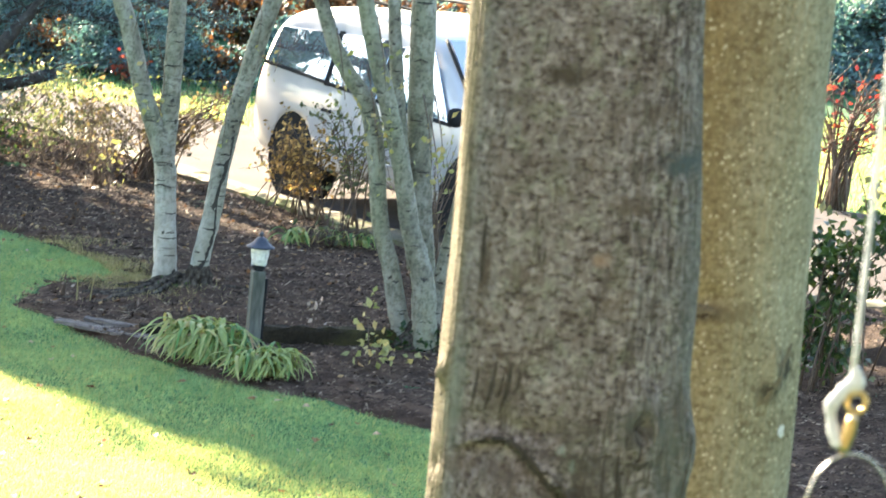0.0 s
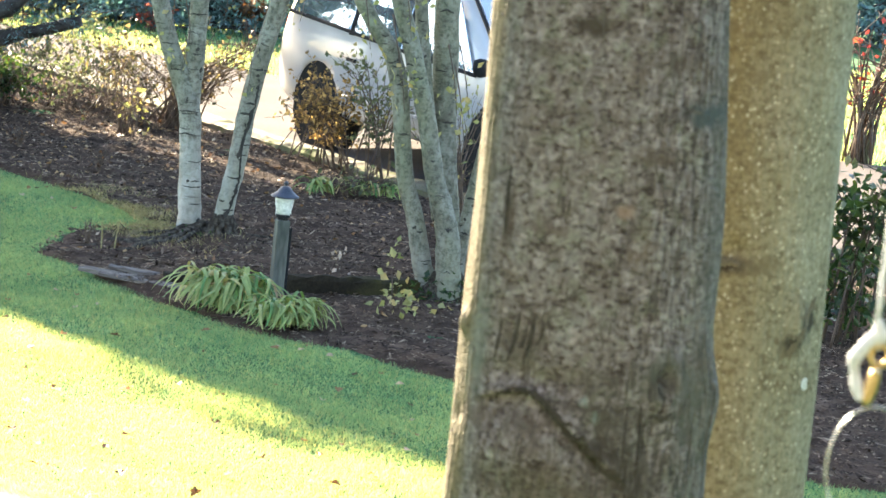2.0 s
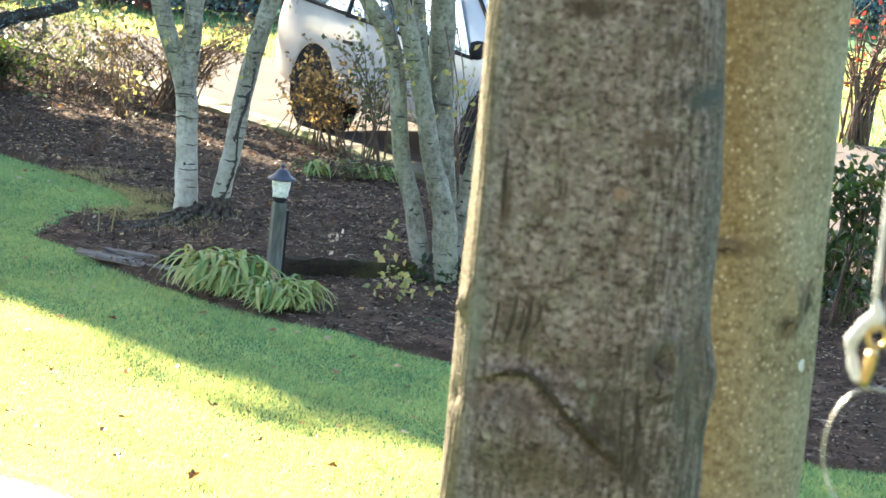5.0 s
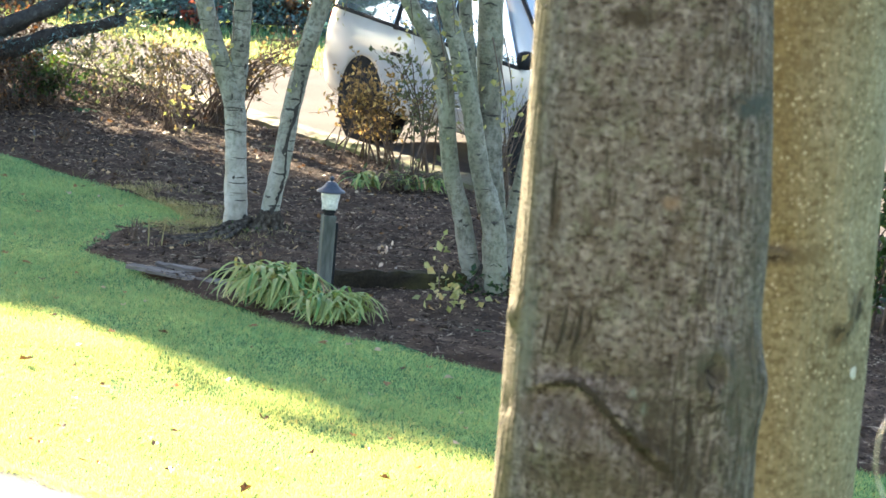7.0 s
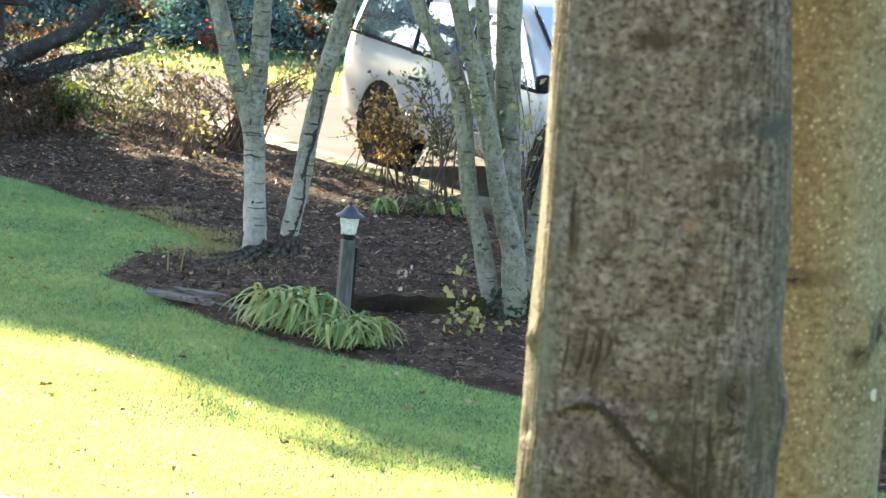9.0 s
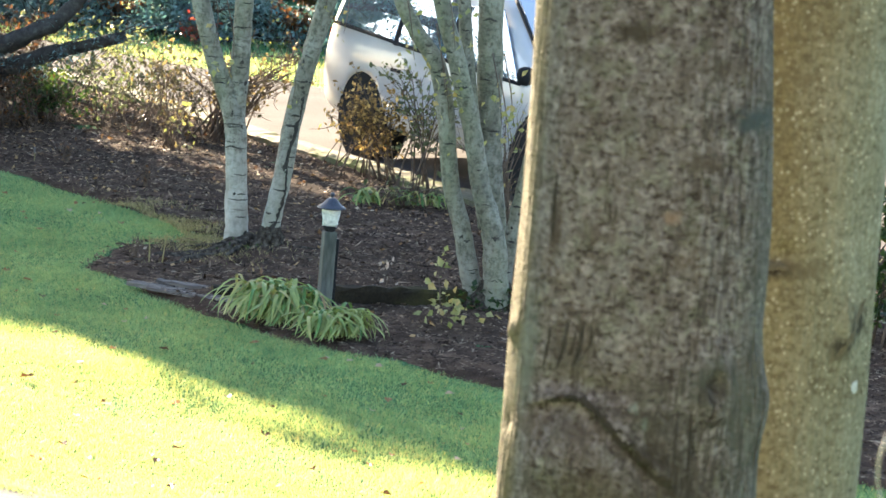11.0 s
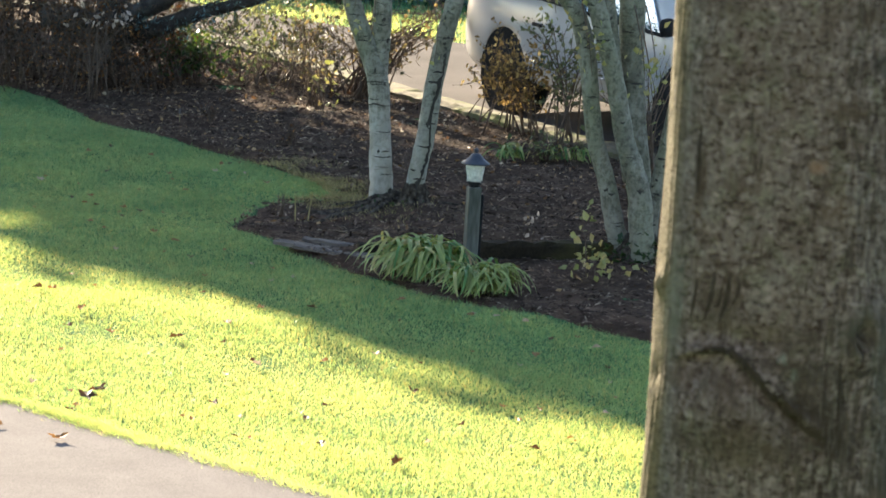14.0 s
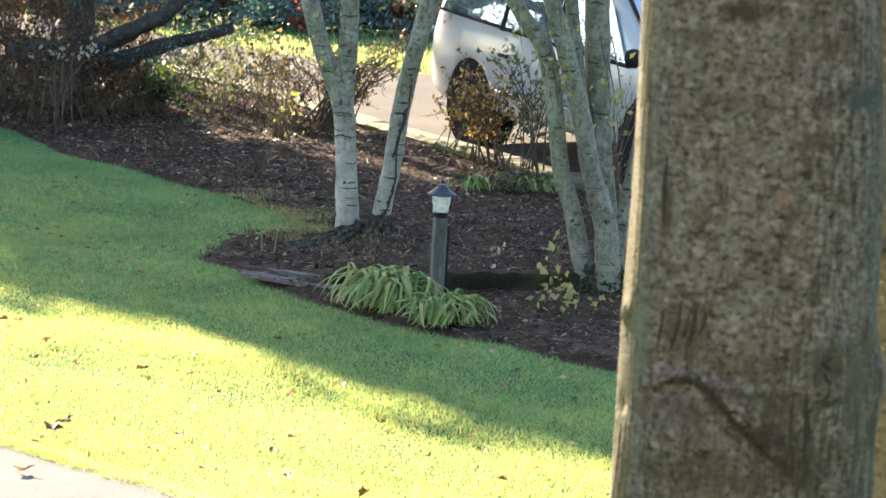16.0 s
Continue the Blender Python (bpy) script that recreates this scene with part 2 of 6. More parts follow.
M_LAWN = surface("lawn_soil", [(0.3, (0.040, 0.105, 0.042)), (0.6, (0.055, 0.135, 0.052)), (0.8, (0.085, 0.155, 0.062))], 1.3, 1.0, 0.5, 0.02, fine=60, spec=0.1)
M_BLADE = leaf_material("grass_blade", [(0.0, (0.032, 0.225, 0.150)), (0.5, (0.043, 0.280, 0.185)), (0.88, (0.058, 0.310, 0.200)), (1.0, (0.09, 0.32, 0.20))], (10.6, 1.94, 0.80), 0.5, 0.45, 0.9, 0.2)
# straw tones raised: sunlight on the bed-tip grass is put into them
M_STRAW = leaf_material("straw", [(0.0, (0.14, 0.16, 0.06)), (0.5, (0.32, 0.28, 0.13)), (1.0, (0.50, 0.42, 0.24))], (1.1, 1.0, 0.6), 0.35, 0.7)
M_MULCH = surface("mulch", [(0.25, (0.030, 0.020, 0.015)), (0.5, (0.085, 0.056, 0.039)), (0.75, (0.165, 0.114, 0.080))], 6.0, 1.0, 0.9, 0.03, fine=70, spec=0.08, stain=(1.1, (0.075, 0.052, 0.035), 0.45, 0.8))
M_CHIP = leaf_material("mulch_chip", [(0.0, (0.020, 0.014, 0.010)), (0.50, (0.074, 0.051, 0.037)), (0.80, (0.16, 0.113, 0.080)), (1.0, (0.36, 0.28, 0.20))], (1, 0.8, 0.6), 0.05, 0.95, patches=1.7, spec=0.08)
M_DRIVE = surface("driveway", [(0.3, (0.078, 0.068, 0.063)), (0.7, (0.108, 0.095, 0.089))], 1.5, 1.0, 0.3, 0.004, fine=120, spec=0.05)
M_WALK = surface("concrete_walk", [(0.3, (0.155, 0.142, 0.136)), (0.7, (0.20, 0.184, 0.177))], 2.0, 1.0, 0.3, 0.003, fine=150, spec=0.05)
M_TIMBER = surface("weathered_timber", [(0.3, (0.016, 0.013, 0.009)), (0.7, (0.038, 0.031, 0.020))], 5.0, 0.95, 0.5, 0.006, fine=60, spec=0.1, stain=(3.0, (0.075, 0.072, 0.020), 0.45, 0.8))
M_KERB = surface("mossy_kerb", [(0.3, (0.11, 0.095, 0.06)), (0.7, (0.18, 0.155, 0.105))], 5.0, 1.0, 0.4, 0.006, fine=60, stain=(3.0, (0.12, 0.13, 0.035), 0.45, 0.7))
M_BIRCH = birch_bark(tone=(1.0, 0.98, 0.95))
M_BIRCH2 = birch_bark("mossy_birch_bark", (0.44, 0.68), (0.64, 0.63, 0.57), -0.1, 0.8)
M_SCAR = surface("birch_scar", [(0.3, (0.025, 0.023, 0.02)), (0.7, (0.06, 0.055, 0.045))], 12, 0.9)
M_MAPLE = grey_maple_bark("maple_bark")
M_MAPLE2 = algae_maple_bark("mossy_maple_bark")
M_CRACK = surface("bark_crack", [(0.3, (0.020, 0.016, 0.012)), (0.7, (0.050, 0.040, 0.031))], 40, 0.95, 0.6, 0.003)
M_SMUDGE = surface("bark_smudge", [(0.3, (0.075, 0.060, 0.036)), (0.7, (0.13, 0.108, 0.066))], 40, 0.95, 0.6, 0.003)
M_LICHEN = surface("pale_lichen", [(0.3, (0.40, 0.41, 0.38)), (0.7, (0.52, 0.52, 0.49))], 60, 0.95, 0.6, 0.003)
M_CREASE = surface("bark_crease", [(0.3, (0.050, 0.042, 0.035)), (0.7, (0.095, 0.080, 0.066))], 40, 0.95, 0.6, 0.003)
M_ROOT = surface("root_bark", [(0.3, (0.022, 0.018, 0.014)), (0.5, (0.070, 0.058, 0.045)), (0.72, (0.17, 0.15, 0.12))], 26, 0.98, 0.9, 0.012, spec=0.05)
M_TWIG = surface("twig_bark", [(0.3, (0.06, 0.042, 0.03)), (0.7, (0.16, 0.115, 0.082))], 12, 0.9, 0.4, 0.004)
M_SPRUCEBARK = surface("spruce_bark", [(0.3, (0.022, 0.019, 0.017)), (0.55, (0.055, 0.050, 0.045)), (0.75, (0.11, 0.11, 0.10))], 9, 0.95, 0.9, 0.015, fine=45)
M_NEEDLE = leaf_material("blue_spruce_needles", [(0.0, (0.055, 0.100, 0.098)), (0.6, (0.110, 0.180, 0.182)), (1.0, (0.20, 0.29, 0.30))], (0.7, 1.0, 0.8), 0.25, 0.6)
M_PAINT, _nt, _p = base_material("white_car_paint", 0.28, 0.0, 0.5)
_p.inputs["Coat Weight"].default_value, _p.inputs["Coat Roughness"].default_value = 0.8, 0.05
_nt.links.new(ramp_node(_nt, noise_node(_nt, 3.0, 4.0), [(0.3, (0.42, 0.42, 0.43)), (0.7, (0.48, 0.48, 0.49))]), _p.inputs["Base Color"])
M_CARGLASS, _nt, _p = base_material("dark_car_glass", 0.02, 0.0, 1.0)
_p.inputs["Base Color"].default_value = (0.62, 0.65, 0.68, 1)
_p.inputs["Metallic"].default_value = 0.85
M_BLACK = surface("black_plastic", [(0.3, (0.012, 0.012, 0.013)), (0.7, (0.025, 0.025, 0.027))], 20, 0.75, 0.1, 0.001, spec=0.15)
M_TYRE = surface("tyre_rubber", [(0.3, (0.022, 0.020, 0.018)), (0.7, (0.05, 0.046, 0.042))], 15, 0.9, 0.3, 0.003, spec=0.1)
M_RIM = surface("alloy_rim", [(0.3, (0.05, 0.05, 0.052)), (0.7, (0.09, 0.09, 0.095))], 9, 0.8, 0.1, 0.001, spec=0.15)
M_SLATE = surface("blue_grey_lantern_paint", [(0.3, (0.028, 0.034, 0.050)), (0.7, (0.055, 0.064, 0.088))], 14, 0.45, 0.15, 0.001)
M_FROST = surface("frosted_lantern_glass", [(0.3, (0.62, 0.62, 0.56)), (0.7, (0.75, 0.75, 0.70))], 6, 0.3, 0.05, 0.001)
M_POST = surface("grey_green_post", [(0.3, (0.055, 0.062, 0.052)), (0.7, (0.15, 0.155, 0.13))], 14, 0.9, 0.5, 0.004, fine=40, stretch=(1, 1, 0.2))
M_DRIFT = surface("weathered_board", [(0.3, (0.075, 0.06, 0.05)), (0.55, (0.17, 0.145, 0.125)), (0.72, (0.27, 0.235, 0.205))], 16, 0.9, 0.9, 0.01, fine=60, stretch=(0.12, 1, 1))
M_STRAP = leaf_material("daylily_leaf", [(0.0, (0.07, 0.17, 0.045)), (0.40, (0.16, 0.28, 0.085)), (0.68, (0.36, 0.39, 0.14)), (0.88, (0.50, 0.43, 0.20)), (1.0, (0.38, 0.26, 0.14))], (1.2, 1.1, 0.6), 0.3, 0.45)
M_LEAF_YEL = leaf_material("yellow_leaf", [(0.0, (0.22, 0.25, 0.10)), (0.6, (0.37, 0.36, 0.17)), (1.0, (0.44, 0.34, 0.16))], (1.1, 1.05, 0.6), 0.45)
M_LEAF_MIX = leaf_material("autumn_leaf", [(0.0, (0.05, 0.055, 0.03)), (0.4, (0.11, 0.095, 0.05)), (0.75, (0.20, 0.145, 0.075)), (1.0, (0.22, 0.165, 0.085))], (1.15, 1.1, 0.8), 0.5)
M_LEAF_BARB = leaf_material("barberry_leaf", [(0.0, (0.07, 0.06, 0.03)), (0.45, (0.20, 0.145, 0.07)), (0.8, (0.36, 0.26, 0.12)), (1.0, (0.60, 0.50, 0.25))], (1.7, 1.5, 1.0), 0.6)
M_LEAF_OLIVE = leaf_material("olive_leaf", [(0.0, (0.06, 0.085, 0.045)), (0.6, (0.15, 0.16, 0.085)), (1.0, (0.26, 0.235, 0.13))], (1.15, 1.2, 0.8), 0.45)
M_LEAF_DARK = leaf_material("dark_green_leaf", [(0.0, (0.02, 0.045, 0.018)), (0.7, (0.05, 0.09, 0.03)), (1.0, (0.12, 0.15, 0.05))], (1.3, 1.3, 0.5), 0.35, 0.35)
M_LEAF_RUST = leaf_material("russet_leaf", [(0.0, (0.03, 0.025, 0.02)), (0.6, (0.075, 0.045, 0.025)), (0.9, (0.18, 0.09, 0.035)), (1.0, (0.28, 0.16, 0.06))], (1.2, 0.9, 0.5), 0.35)
M_LEAF_RED = leaf_material("red_leaf", [(0.0, (0.14, 0.03, 0.03)), (0.6, (0.26, 0.05, 0.04)), (1.0, (0.34, 0.12, 0.05))], (1.3, 0.8, 0.6), 0.4)
M_LENS = surface("red_lamp_lens", [(0.3, (0.22, 0.01, 0.01)), (0.7, (0.30, 0.02, 0.02))], 9, 0.2)
M_LEAF_PALE = leaf_material("papery_seed_head", [(0.0, (0.30, 0.25, 0.20)), (1.0, (0.52, 0.46, 0.40))], (1.2, 1.0, 0.8), 0.4)
M_LITTER = leaf_material("fallen_leaf", [(0.0, (0.07, 0.04, 0.025)), (0.5, (0.20, 0.12, 0.06)), (0.85, (0.36, 0.24, 0.10)), (1.0, (0.50, 0.42, 0.30))], (1.3, 1.0, 0.6), 0.25)
M_ROPE = surface("white_rope", [(0.3, (0.40, 0.40, 0.41)), (0.7, (0.62, 0.62, 0.63))], 60, 0.9, 0.8, 0.002, stretch=(1, 1, 0.4))
M_BRASS = surface("brass", [(0.3, (0.32, 0.23, 0.10)), (0.7, (0.46, 0.34, 0.15))], 30, 0.3, 0.1, 0.001, metal=1.0)
M_STEEL = surface("steel_wire", [(0.3, (0.30, 0.30, 0.30)), (0.7, (0.42, 0.42, 0.42))], 30, 0.25, 0.1, 0.001, metal=1.0)


# ---- builders ----
def link_mesh(name, verts, faces, material, parent=None, label="", smooth=False):
    me = bpy.data.meshes.new(name)
    me.from_pydata([tuple(v) for v in verts] if not isinstance(verts, np.ndarray) else verts.tolist(), [], faces if isinstance(faces, list) else faces.tolist())
    me.materials.append(material)
    if smooth:
        me.polygons.foreach_set("use_smooth", np.ones(len(me.polygons), dtype=bool))
    ob = new(name, me)
    ob.parent = parent
    if label:
        ob["label"] = label
    return ob


def part(name, bm, material, parent=None, label="", smooth=False):
    """One mesh object from a bmesh, under a thing or a part."""
    bmesh.ops.recalc_face_normals(bm, faces=bm.faces)
    me = bpy.data.meshes.new(name)
    bm.to_mesh(me)
    bm.free()
    me.materials.append(material)
    if smooth:
        me.polygons.foreach_set("use_smooth", np.ones(len(me.polygons), dtype=bool))
    ob = new(name, me)
    ob.parent = parent
    if label:
        ob["label"] = label
    return ob


def thing(name, x, y, z, label, category, group="", kind=""):
    e = new(name)
    e.location = (x, y, z)
    return tagged(e, label, category, group, kind)


def smooth_path(points, radii, steps):
    """A Catmull-Rom path through points, with radii between."""
    p = np.array([points[0], *points, points[-1]], float)
    r = np.array([radii[0], *radii, radii[-1]], float)
    out, rad = [], []
    for i in range(1, len(p) - 2):
        for k in range(steps):
            u = k / steps
            a, b, c, d = p[i - 1], p[i], p[i + 1], p[i + 2]
            out.append(0.5 * (2 * b + (c - a) * u + (2 * a - 5 * b + 4 * c - d) * u * u + (3 * b - a - 3 * c + d) * u ** 3))
            rad.append(r[i] * (1 - u) + r[i + 1] * u)
    out.append(p[-2])
    rad.append(r[-2])
    return np.array(out), np.array(rad)


def tube_data(points, radii, sides=8, steps=4, wobble=0.0, rng=None, base=0):
    pts, rad = smooth_path(points, radii, steps)
    n = len(pts)
    tan = np.gradient(pts, axis=0)
    tan /= np.linalg.norm(tan, axis=1)[:, None] + 1e-9
    ref = np.array([0.0, 1.0, 0.0]) if abs(tan[0][1]) < 0.8 else np.array([1.0, 0.0, 0.0])
    u = np.cross(tan, ref)
    u /= np.linalg.norm(u, axis=1)[:, None] + 1e-9
    v = np.cross(tan, u)
    ang = np.linspace(0, 2 * np.pi, sides, endpoint=False)
    rr = rad[:, None] * np.ones((n, sides))
    if wobble:
        rr = rr * (1 + wobble * rng.normal(size=(n, sides)))
    ring = pts[:, None] + rr[..., None] * (np.cos(ang)[None, :, None] * u[:, None] + np.sin(ang)[None, :, None] * v[:, None])
    verts = ring.reshape(-1, 3)
    faces = []
    for i in range(n - 1):
        for j in range(sides):
            k = (j + 1) % sides
            faces.append((base + i * sides + j, base + i * sides + k, base + (i + 1) * sides + k, base + (i + 1) * sides + j))
    faces.append(tuple(base + j for j in range(sides))[::-1])
    faces.append(tuple(base + (n - 1) * sides + j for j in range(sides)))
    return verts, faces


def tubes(name, runs, material, parent=None, label="", sides=6, steps=3, wobble=0.0, seed=0):
    """One mesh of several tapered tubes; runs: pairs of points and radii."""
    rng = np.random.default_rng(seed)
    vs, fs, base = [], [], 0
    for points, radii in runs:
        v, f = tube_data(points, radii, sides, steps, wobble, rng, base)
        vs.append(v)
        fs += f
        base += len(v)
    return link_mesh(name, np.concatenate(vs), fs, material, parent, label, smooth=True)


def leaf_cloud(name, centres, size, material, parent=None, label="", seed=0, droop=0.0, long=1.5, flat=0.0):
    """Many small pointed leaves, one diamond of two folded triangles at each centre."""
    rng = np.random.default_rng(seed)
    c = np.array(centres, float)
    n = len(c)
    d = rng.normal(size=(n, 3))
    d[:, 2] = d[:, 2] * (1 - flat) - droop
    d /= np.linalg.norm(d, axis=1)[:, None]
    w = np.cross(d, rng.normal(size=(n, 3)) * np.array([1 - flat * 0.9, 1 - flat * 0.9, 1]) + np.array([0, 0, flat * 2]))
    w /= np.linalg.norm(w, axis=1)[:, None]
    nn = np.cross(d, w)
    s = size * rng.uniform(0.6, 1.3, size=(n, 1))
    a, b = c - d * s * long * 0.5, c + d * s * long * 0.5
    e = c + w * s * 0.42 + nn * s * 0.12 - d * s * 0.12
    f = c - w * s * 0.42 + nn * s * 0.12 - d * s * 0.12
    verts = np.stack([a, e, b, f], 1).reshape(-1, 3)
    k = np.arange(n) * 4
    faces = np.concatenate([np.stack([k, k + 1, k + 2], 1), np.stack([k, k + 2, k + 3], 1)])
    return link_mesh(name, verts, faces, material, parent, label)


def shrub(name, x, y, z, height, spread, stems, leaves, size, material, label, seed, category="shrub", twigs=5, lean=(0, 0), low=0.15, twig_r=0.0042, foot=0.14, bare=0.3):
    """A shrub of many thin stems from one foot, forking, with loose leaves along the outer twigs."""
    rng = np.random.default_rng(seed)
    root = thing(name, x, y, z, label, category)
    runs, spots = [], []
    for _ in range(stems):
        a = rng.uniform(0, 2 * np.pi)
        out = rng.uniform(0.2, 1.0) * spread
        h = height * rng.uniform(0.6, 1.0)
        p0 = np.array([rng.normal() * foot * spread, rng.normal() * foot * spread, -0.03])
        p2 = np.array([math.cos(a) * out + lean[0] * h, math.sin(a) * out + lean[1] * h, h])
        p1 = p0 * 0.45 + p2 * 0.55 + np.array([-math.cos(a) * out * 0.2, -math.sin(a) * out * 0.2, h * 0.12])
        r = twig_r * rng.uniform(0.8, 1.6)
        runs.append(([p0, p1, p2], [r * 1.6, r, r * 0.35]))
        for _ in range(twigs):
            u = rng.uniform(bare, 0.95)
            q0 = (1 - u) ** 2 * p0 + 2 * u * (1 - u) * p1 + u * u * p2
            q2 = q0 + rng.normal(size=3) * np.array([0.28, 0.28, 0.2]) * spread + np.array([0, 0, 0.12 * height])
            q2[2] = max(q2[2], 0.05)
            runs.append(([q0, (q0 + q2) / 2 + rng.normal(size=3) * 0.03 * spread, q2], [r * 0.6, r * 0.45, r * 0.2]))
            for _ in range(max(1, int(leaves / stems / twigs))):
                t = rng.uniform(0.2, 1.05)
                s = q0 * (1 - t) + q2 * t + rng.normal(size=3) * size * 0.6
                if s[2] > low * height:
                    spots.append(s)
    tubes("twiggy_growth", runs, M_TWIG, root, sides=4, steps=2)["kind"] = "stuff"
    if spots:
        leaf_cloud("leaves", spots, size, material, root, seed=seed + 1, droop=0.3)
    return root


# ---- the ground, the planted bed, the driveway and the walk ----
BED = [(-12.0, 33.5), (-8.5, 30.5), (-5.51, 26.72), (-4.02, 24.39), (-2.74, 22.94), (-2.09, 22.11), (-1.80, 21.36), (-2.42, 20.75), (-2.52, 19.85), (-2.03, 19.19),
       (-1.41, 18.33), (-0.85, 17.72), (-0.23, 17.36), (0.44, 16.86), (1.5, 16.2), (2.5, 14.95), (4.6, 14.45), (9.0, 15.3), (9.5, 22.5), (6.0, 22.9), (3.4, 23.0), (1.4, 23.3),
       (0.07, 24.80), (-0.59, 25.85), (-1.21, 26.80), (-1.88, 27.83), (-2.7, 29.2), (-4.2, 31.4), (-7.0, 34.2), (-11.0, 37.0)]
KERB = [(-11.0, 37.1), (-7.0, 34.3), (-4.2, 31.5), (-2.7, 29.3), (-1.88, 27.9), (-1.21, 26.88), (-0.59, 25.93), (0.07, 24.88), (1.4, 23.4), (3.4, 23.1), (6.0, 23.0), (9.5, 22.6), (16.0, 22.0)]
FAR_EDGE = [(-13.0, 41.8), (-8.0, 38.3), (-4.16, 34.95), (-1.79, 33.0), (1.0, 31.2), (4.0, 29.9), (8.0, 29.1), (12.0, 28.6), (17.0, 28.0)]


def signed_inside(px, py, poly):
    """Distance to a polygon's edge, positive inside."""
    p = np.array(poly)
    q = np.roll(p, -1, axis=0)
    best = np.full(px.shape, 1e9)
    inside = np.zeros(px.shape, bool)
    for (ax, ay), (bx, by) in zip(p, q):
        dx, dy = bx - ax, by - ay
        t = np.clip(((px - ax) * dx + (py - ay) * dy) / (dx * dx + dy * dy), 0, 1)
        best = np.minimum(best, np.hypot(px - ax - t * dx, py - ay - t * dy))
        hit = ((ay > py) != (by > py)) & (px < (bx - ax) * (py - ay) / (by - ay + 1e-12) + ax)
        inside ^= hit
    return np.where(inside, best, -best)


def smoothstep(x, lo, hi):
    t = np.clip((x - lo) / (hi - lo), 0, 1)
    return t * t * (3 - 2 * t)


def ripple(x, y):
    return np.sin(x * 2.3 + 0.7 * np.sin(y * 1.7)) * np.sin(y * 2.9 + 1.1 * np.sin(x * 1.3)) + 0.5 * np.sin(x * 7.1 + y * 3.3) * np.sin(y * 6.1 - x * 2.2)


def bed_height(x, y):
    """The bed is raised behind the timber edging and settles to the lawn further off."""
    line = y - (19.34 + 0.30 * x)
    raised = smoothstep(line, -0.02, 0.03) * (1 - smoothstep(y, 20.4, 24.0)) * smoothstep(x, -1.9, -1.0)
    return 0.03 + 0.09 * raised + 0.018 * ripple(x * 1.4, y * 1.4) + 0.010 * ripple(x * 4.3 + 2.0, y * 4.3)


def sheet(name, xs, ys, height, material):
    gx, gy = np.meshgrid(xs, ys, indexing="ij")
    gz = height(gx, gy)
    n, m = gx.shape
    i, j = np.meshgrid(np.arange(n - 1), np.arange(m - 1), indexing="ij")
    a = (i * m + j).ravel()
    faces = np.stack([a, a + m, a + m + 1, a + 1], 1)
    return link_mesh(name, np.stack([gx, gy, gz], -1).reshape(-1, 3), faces, material, smooth=True)


def lawn_height(x, y):
    return 0.02 * ripple(x * 0.5, y * 0.5) * smoothstep(y, 8, 12) * (1 - smoothstep(y, 28, 30))


gx_edges = np.concatenate([[-2500, -600, -150, -60, -30, -20], np.linspace(-14, 14, 113), [20, 30, 60, 150, 600, 2500]])
gy_edges = np.concatenate([[-2500, -600, -150, -40, -10], np.linspace(0, 48, 193), [60, 90, 200, 700, 3000]])
ground = tagged(sheet("ground", gx_edges, gy_edges, lambda x, y: lawn_height(x, y) - 0.005, M_LAWN), "mown green lawn with scattered fallen leaves", "lawn", kind="structure")


def bed_sheet(x, y):
    s = signed_inside(x, y, BED) + 0.05 * np.sin(x * 9 + y * 5) * np.sin(y * 8)
    return np.where(s > -0.6, bed_height(x, y) * smoothstep(s, -0.02, 0.15) + np.minimum(s, 0) * 0.4 - 0.015 * (s < 0.1), -0.30)


bed = tagged(sheet("mulch_bed", np.arange(-12, 10, 0.08), np.arange(14.2, 37.5, 0.08), bed_sheet, M_MULCH), "planting bed of dark brown bark mulch", "planting bed", kind="structure")


def resample(points, n):
    p = np.array(points, float)
    pts, _ = smooth_path([(*q, 0.0) for q in p], [1] * len(p), 8)
    at = np.linspace(0, len(pts) - 1, n)
    return np.stack([np.interp(at, np.arange(len(pts)), pts[:, k]) for k in range(3)], 1)


def ribbon(name, left, right, z, material, thick=0.12):
    n = len(left)
    v = [(*p[:2], z) for p in left] + [(*p[:2], z) for p in right] + [(*p[:2], z - thick) for p in left] + [(*p[:2], z - thick) for p in right]
    f = []
    for i in range(n - 1):
        f += [(i, i + 1, n + i + 1, n + i), (2 * n + i, i, i + 1, 2 * n + i + 1)[::-1], (n + i, n + i + 1, 3 * n + i + 1, 3 * n + i)[::-1]]
    return link_mesh(name, v, f, material)


kerb_line = resample(KERB, 70)
far_line = resample(FAR_EDGE, 70)
driveway = tagged(ribbon("driveway", kerb_line, far_line, 0.025, M_DRIVE), "pale sunlit concrete driveway curving past the bed", "driveway", kind="structure")


def kerb_strip():
    """A low mossy kerb with uneven edges between the bed and the driveway."""
    rng = np.random.default_rng(5)
    c = resample(KERB, 160)
    t = np.gradient(c, axis=0)
    t /= np.linalg.norm(t, axis=1)[:, None]
    side = np.stack([t[:, 1], -t[:, 0], 0 * t[:, 0]], 1)
    prof = [(-0.17, -0.1), (-0.17, 0.045), (-0.12, 0.075), (0.10, 0.085), (0.20, 0.065), (0.20, -0.1)]
    n = len(c)
    v = np.array([[c[i] + side[i] * (o + rng.normal() * 0.008) + np.array([0, 0, h + (rng.normal() * 0.006 if h > 0 else 0)]) for o, h in prof] for i in range(n)]).reshape(-1, 3)
    k = len(prof)
    f = [(i * k + j, i * k + j + 1, (i + 1) * k + j + 1, (i + 1) * k + j) for i in range(n - 1) for j in range(k - 1)]
    return link_mesh("kerb", v, f, M_KERB)


tagged(kerb_strip(), "low mossy kerb along the driveway", "kerb", kind="structure")

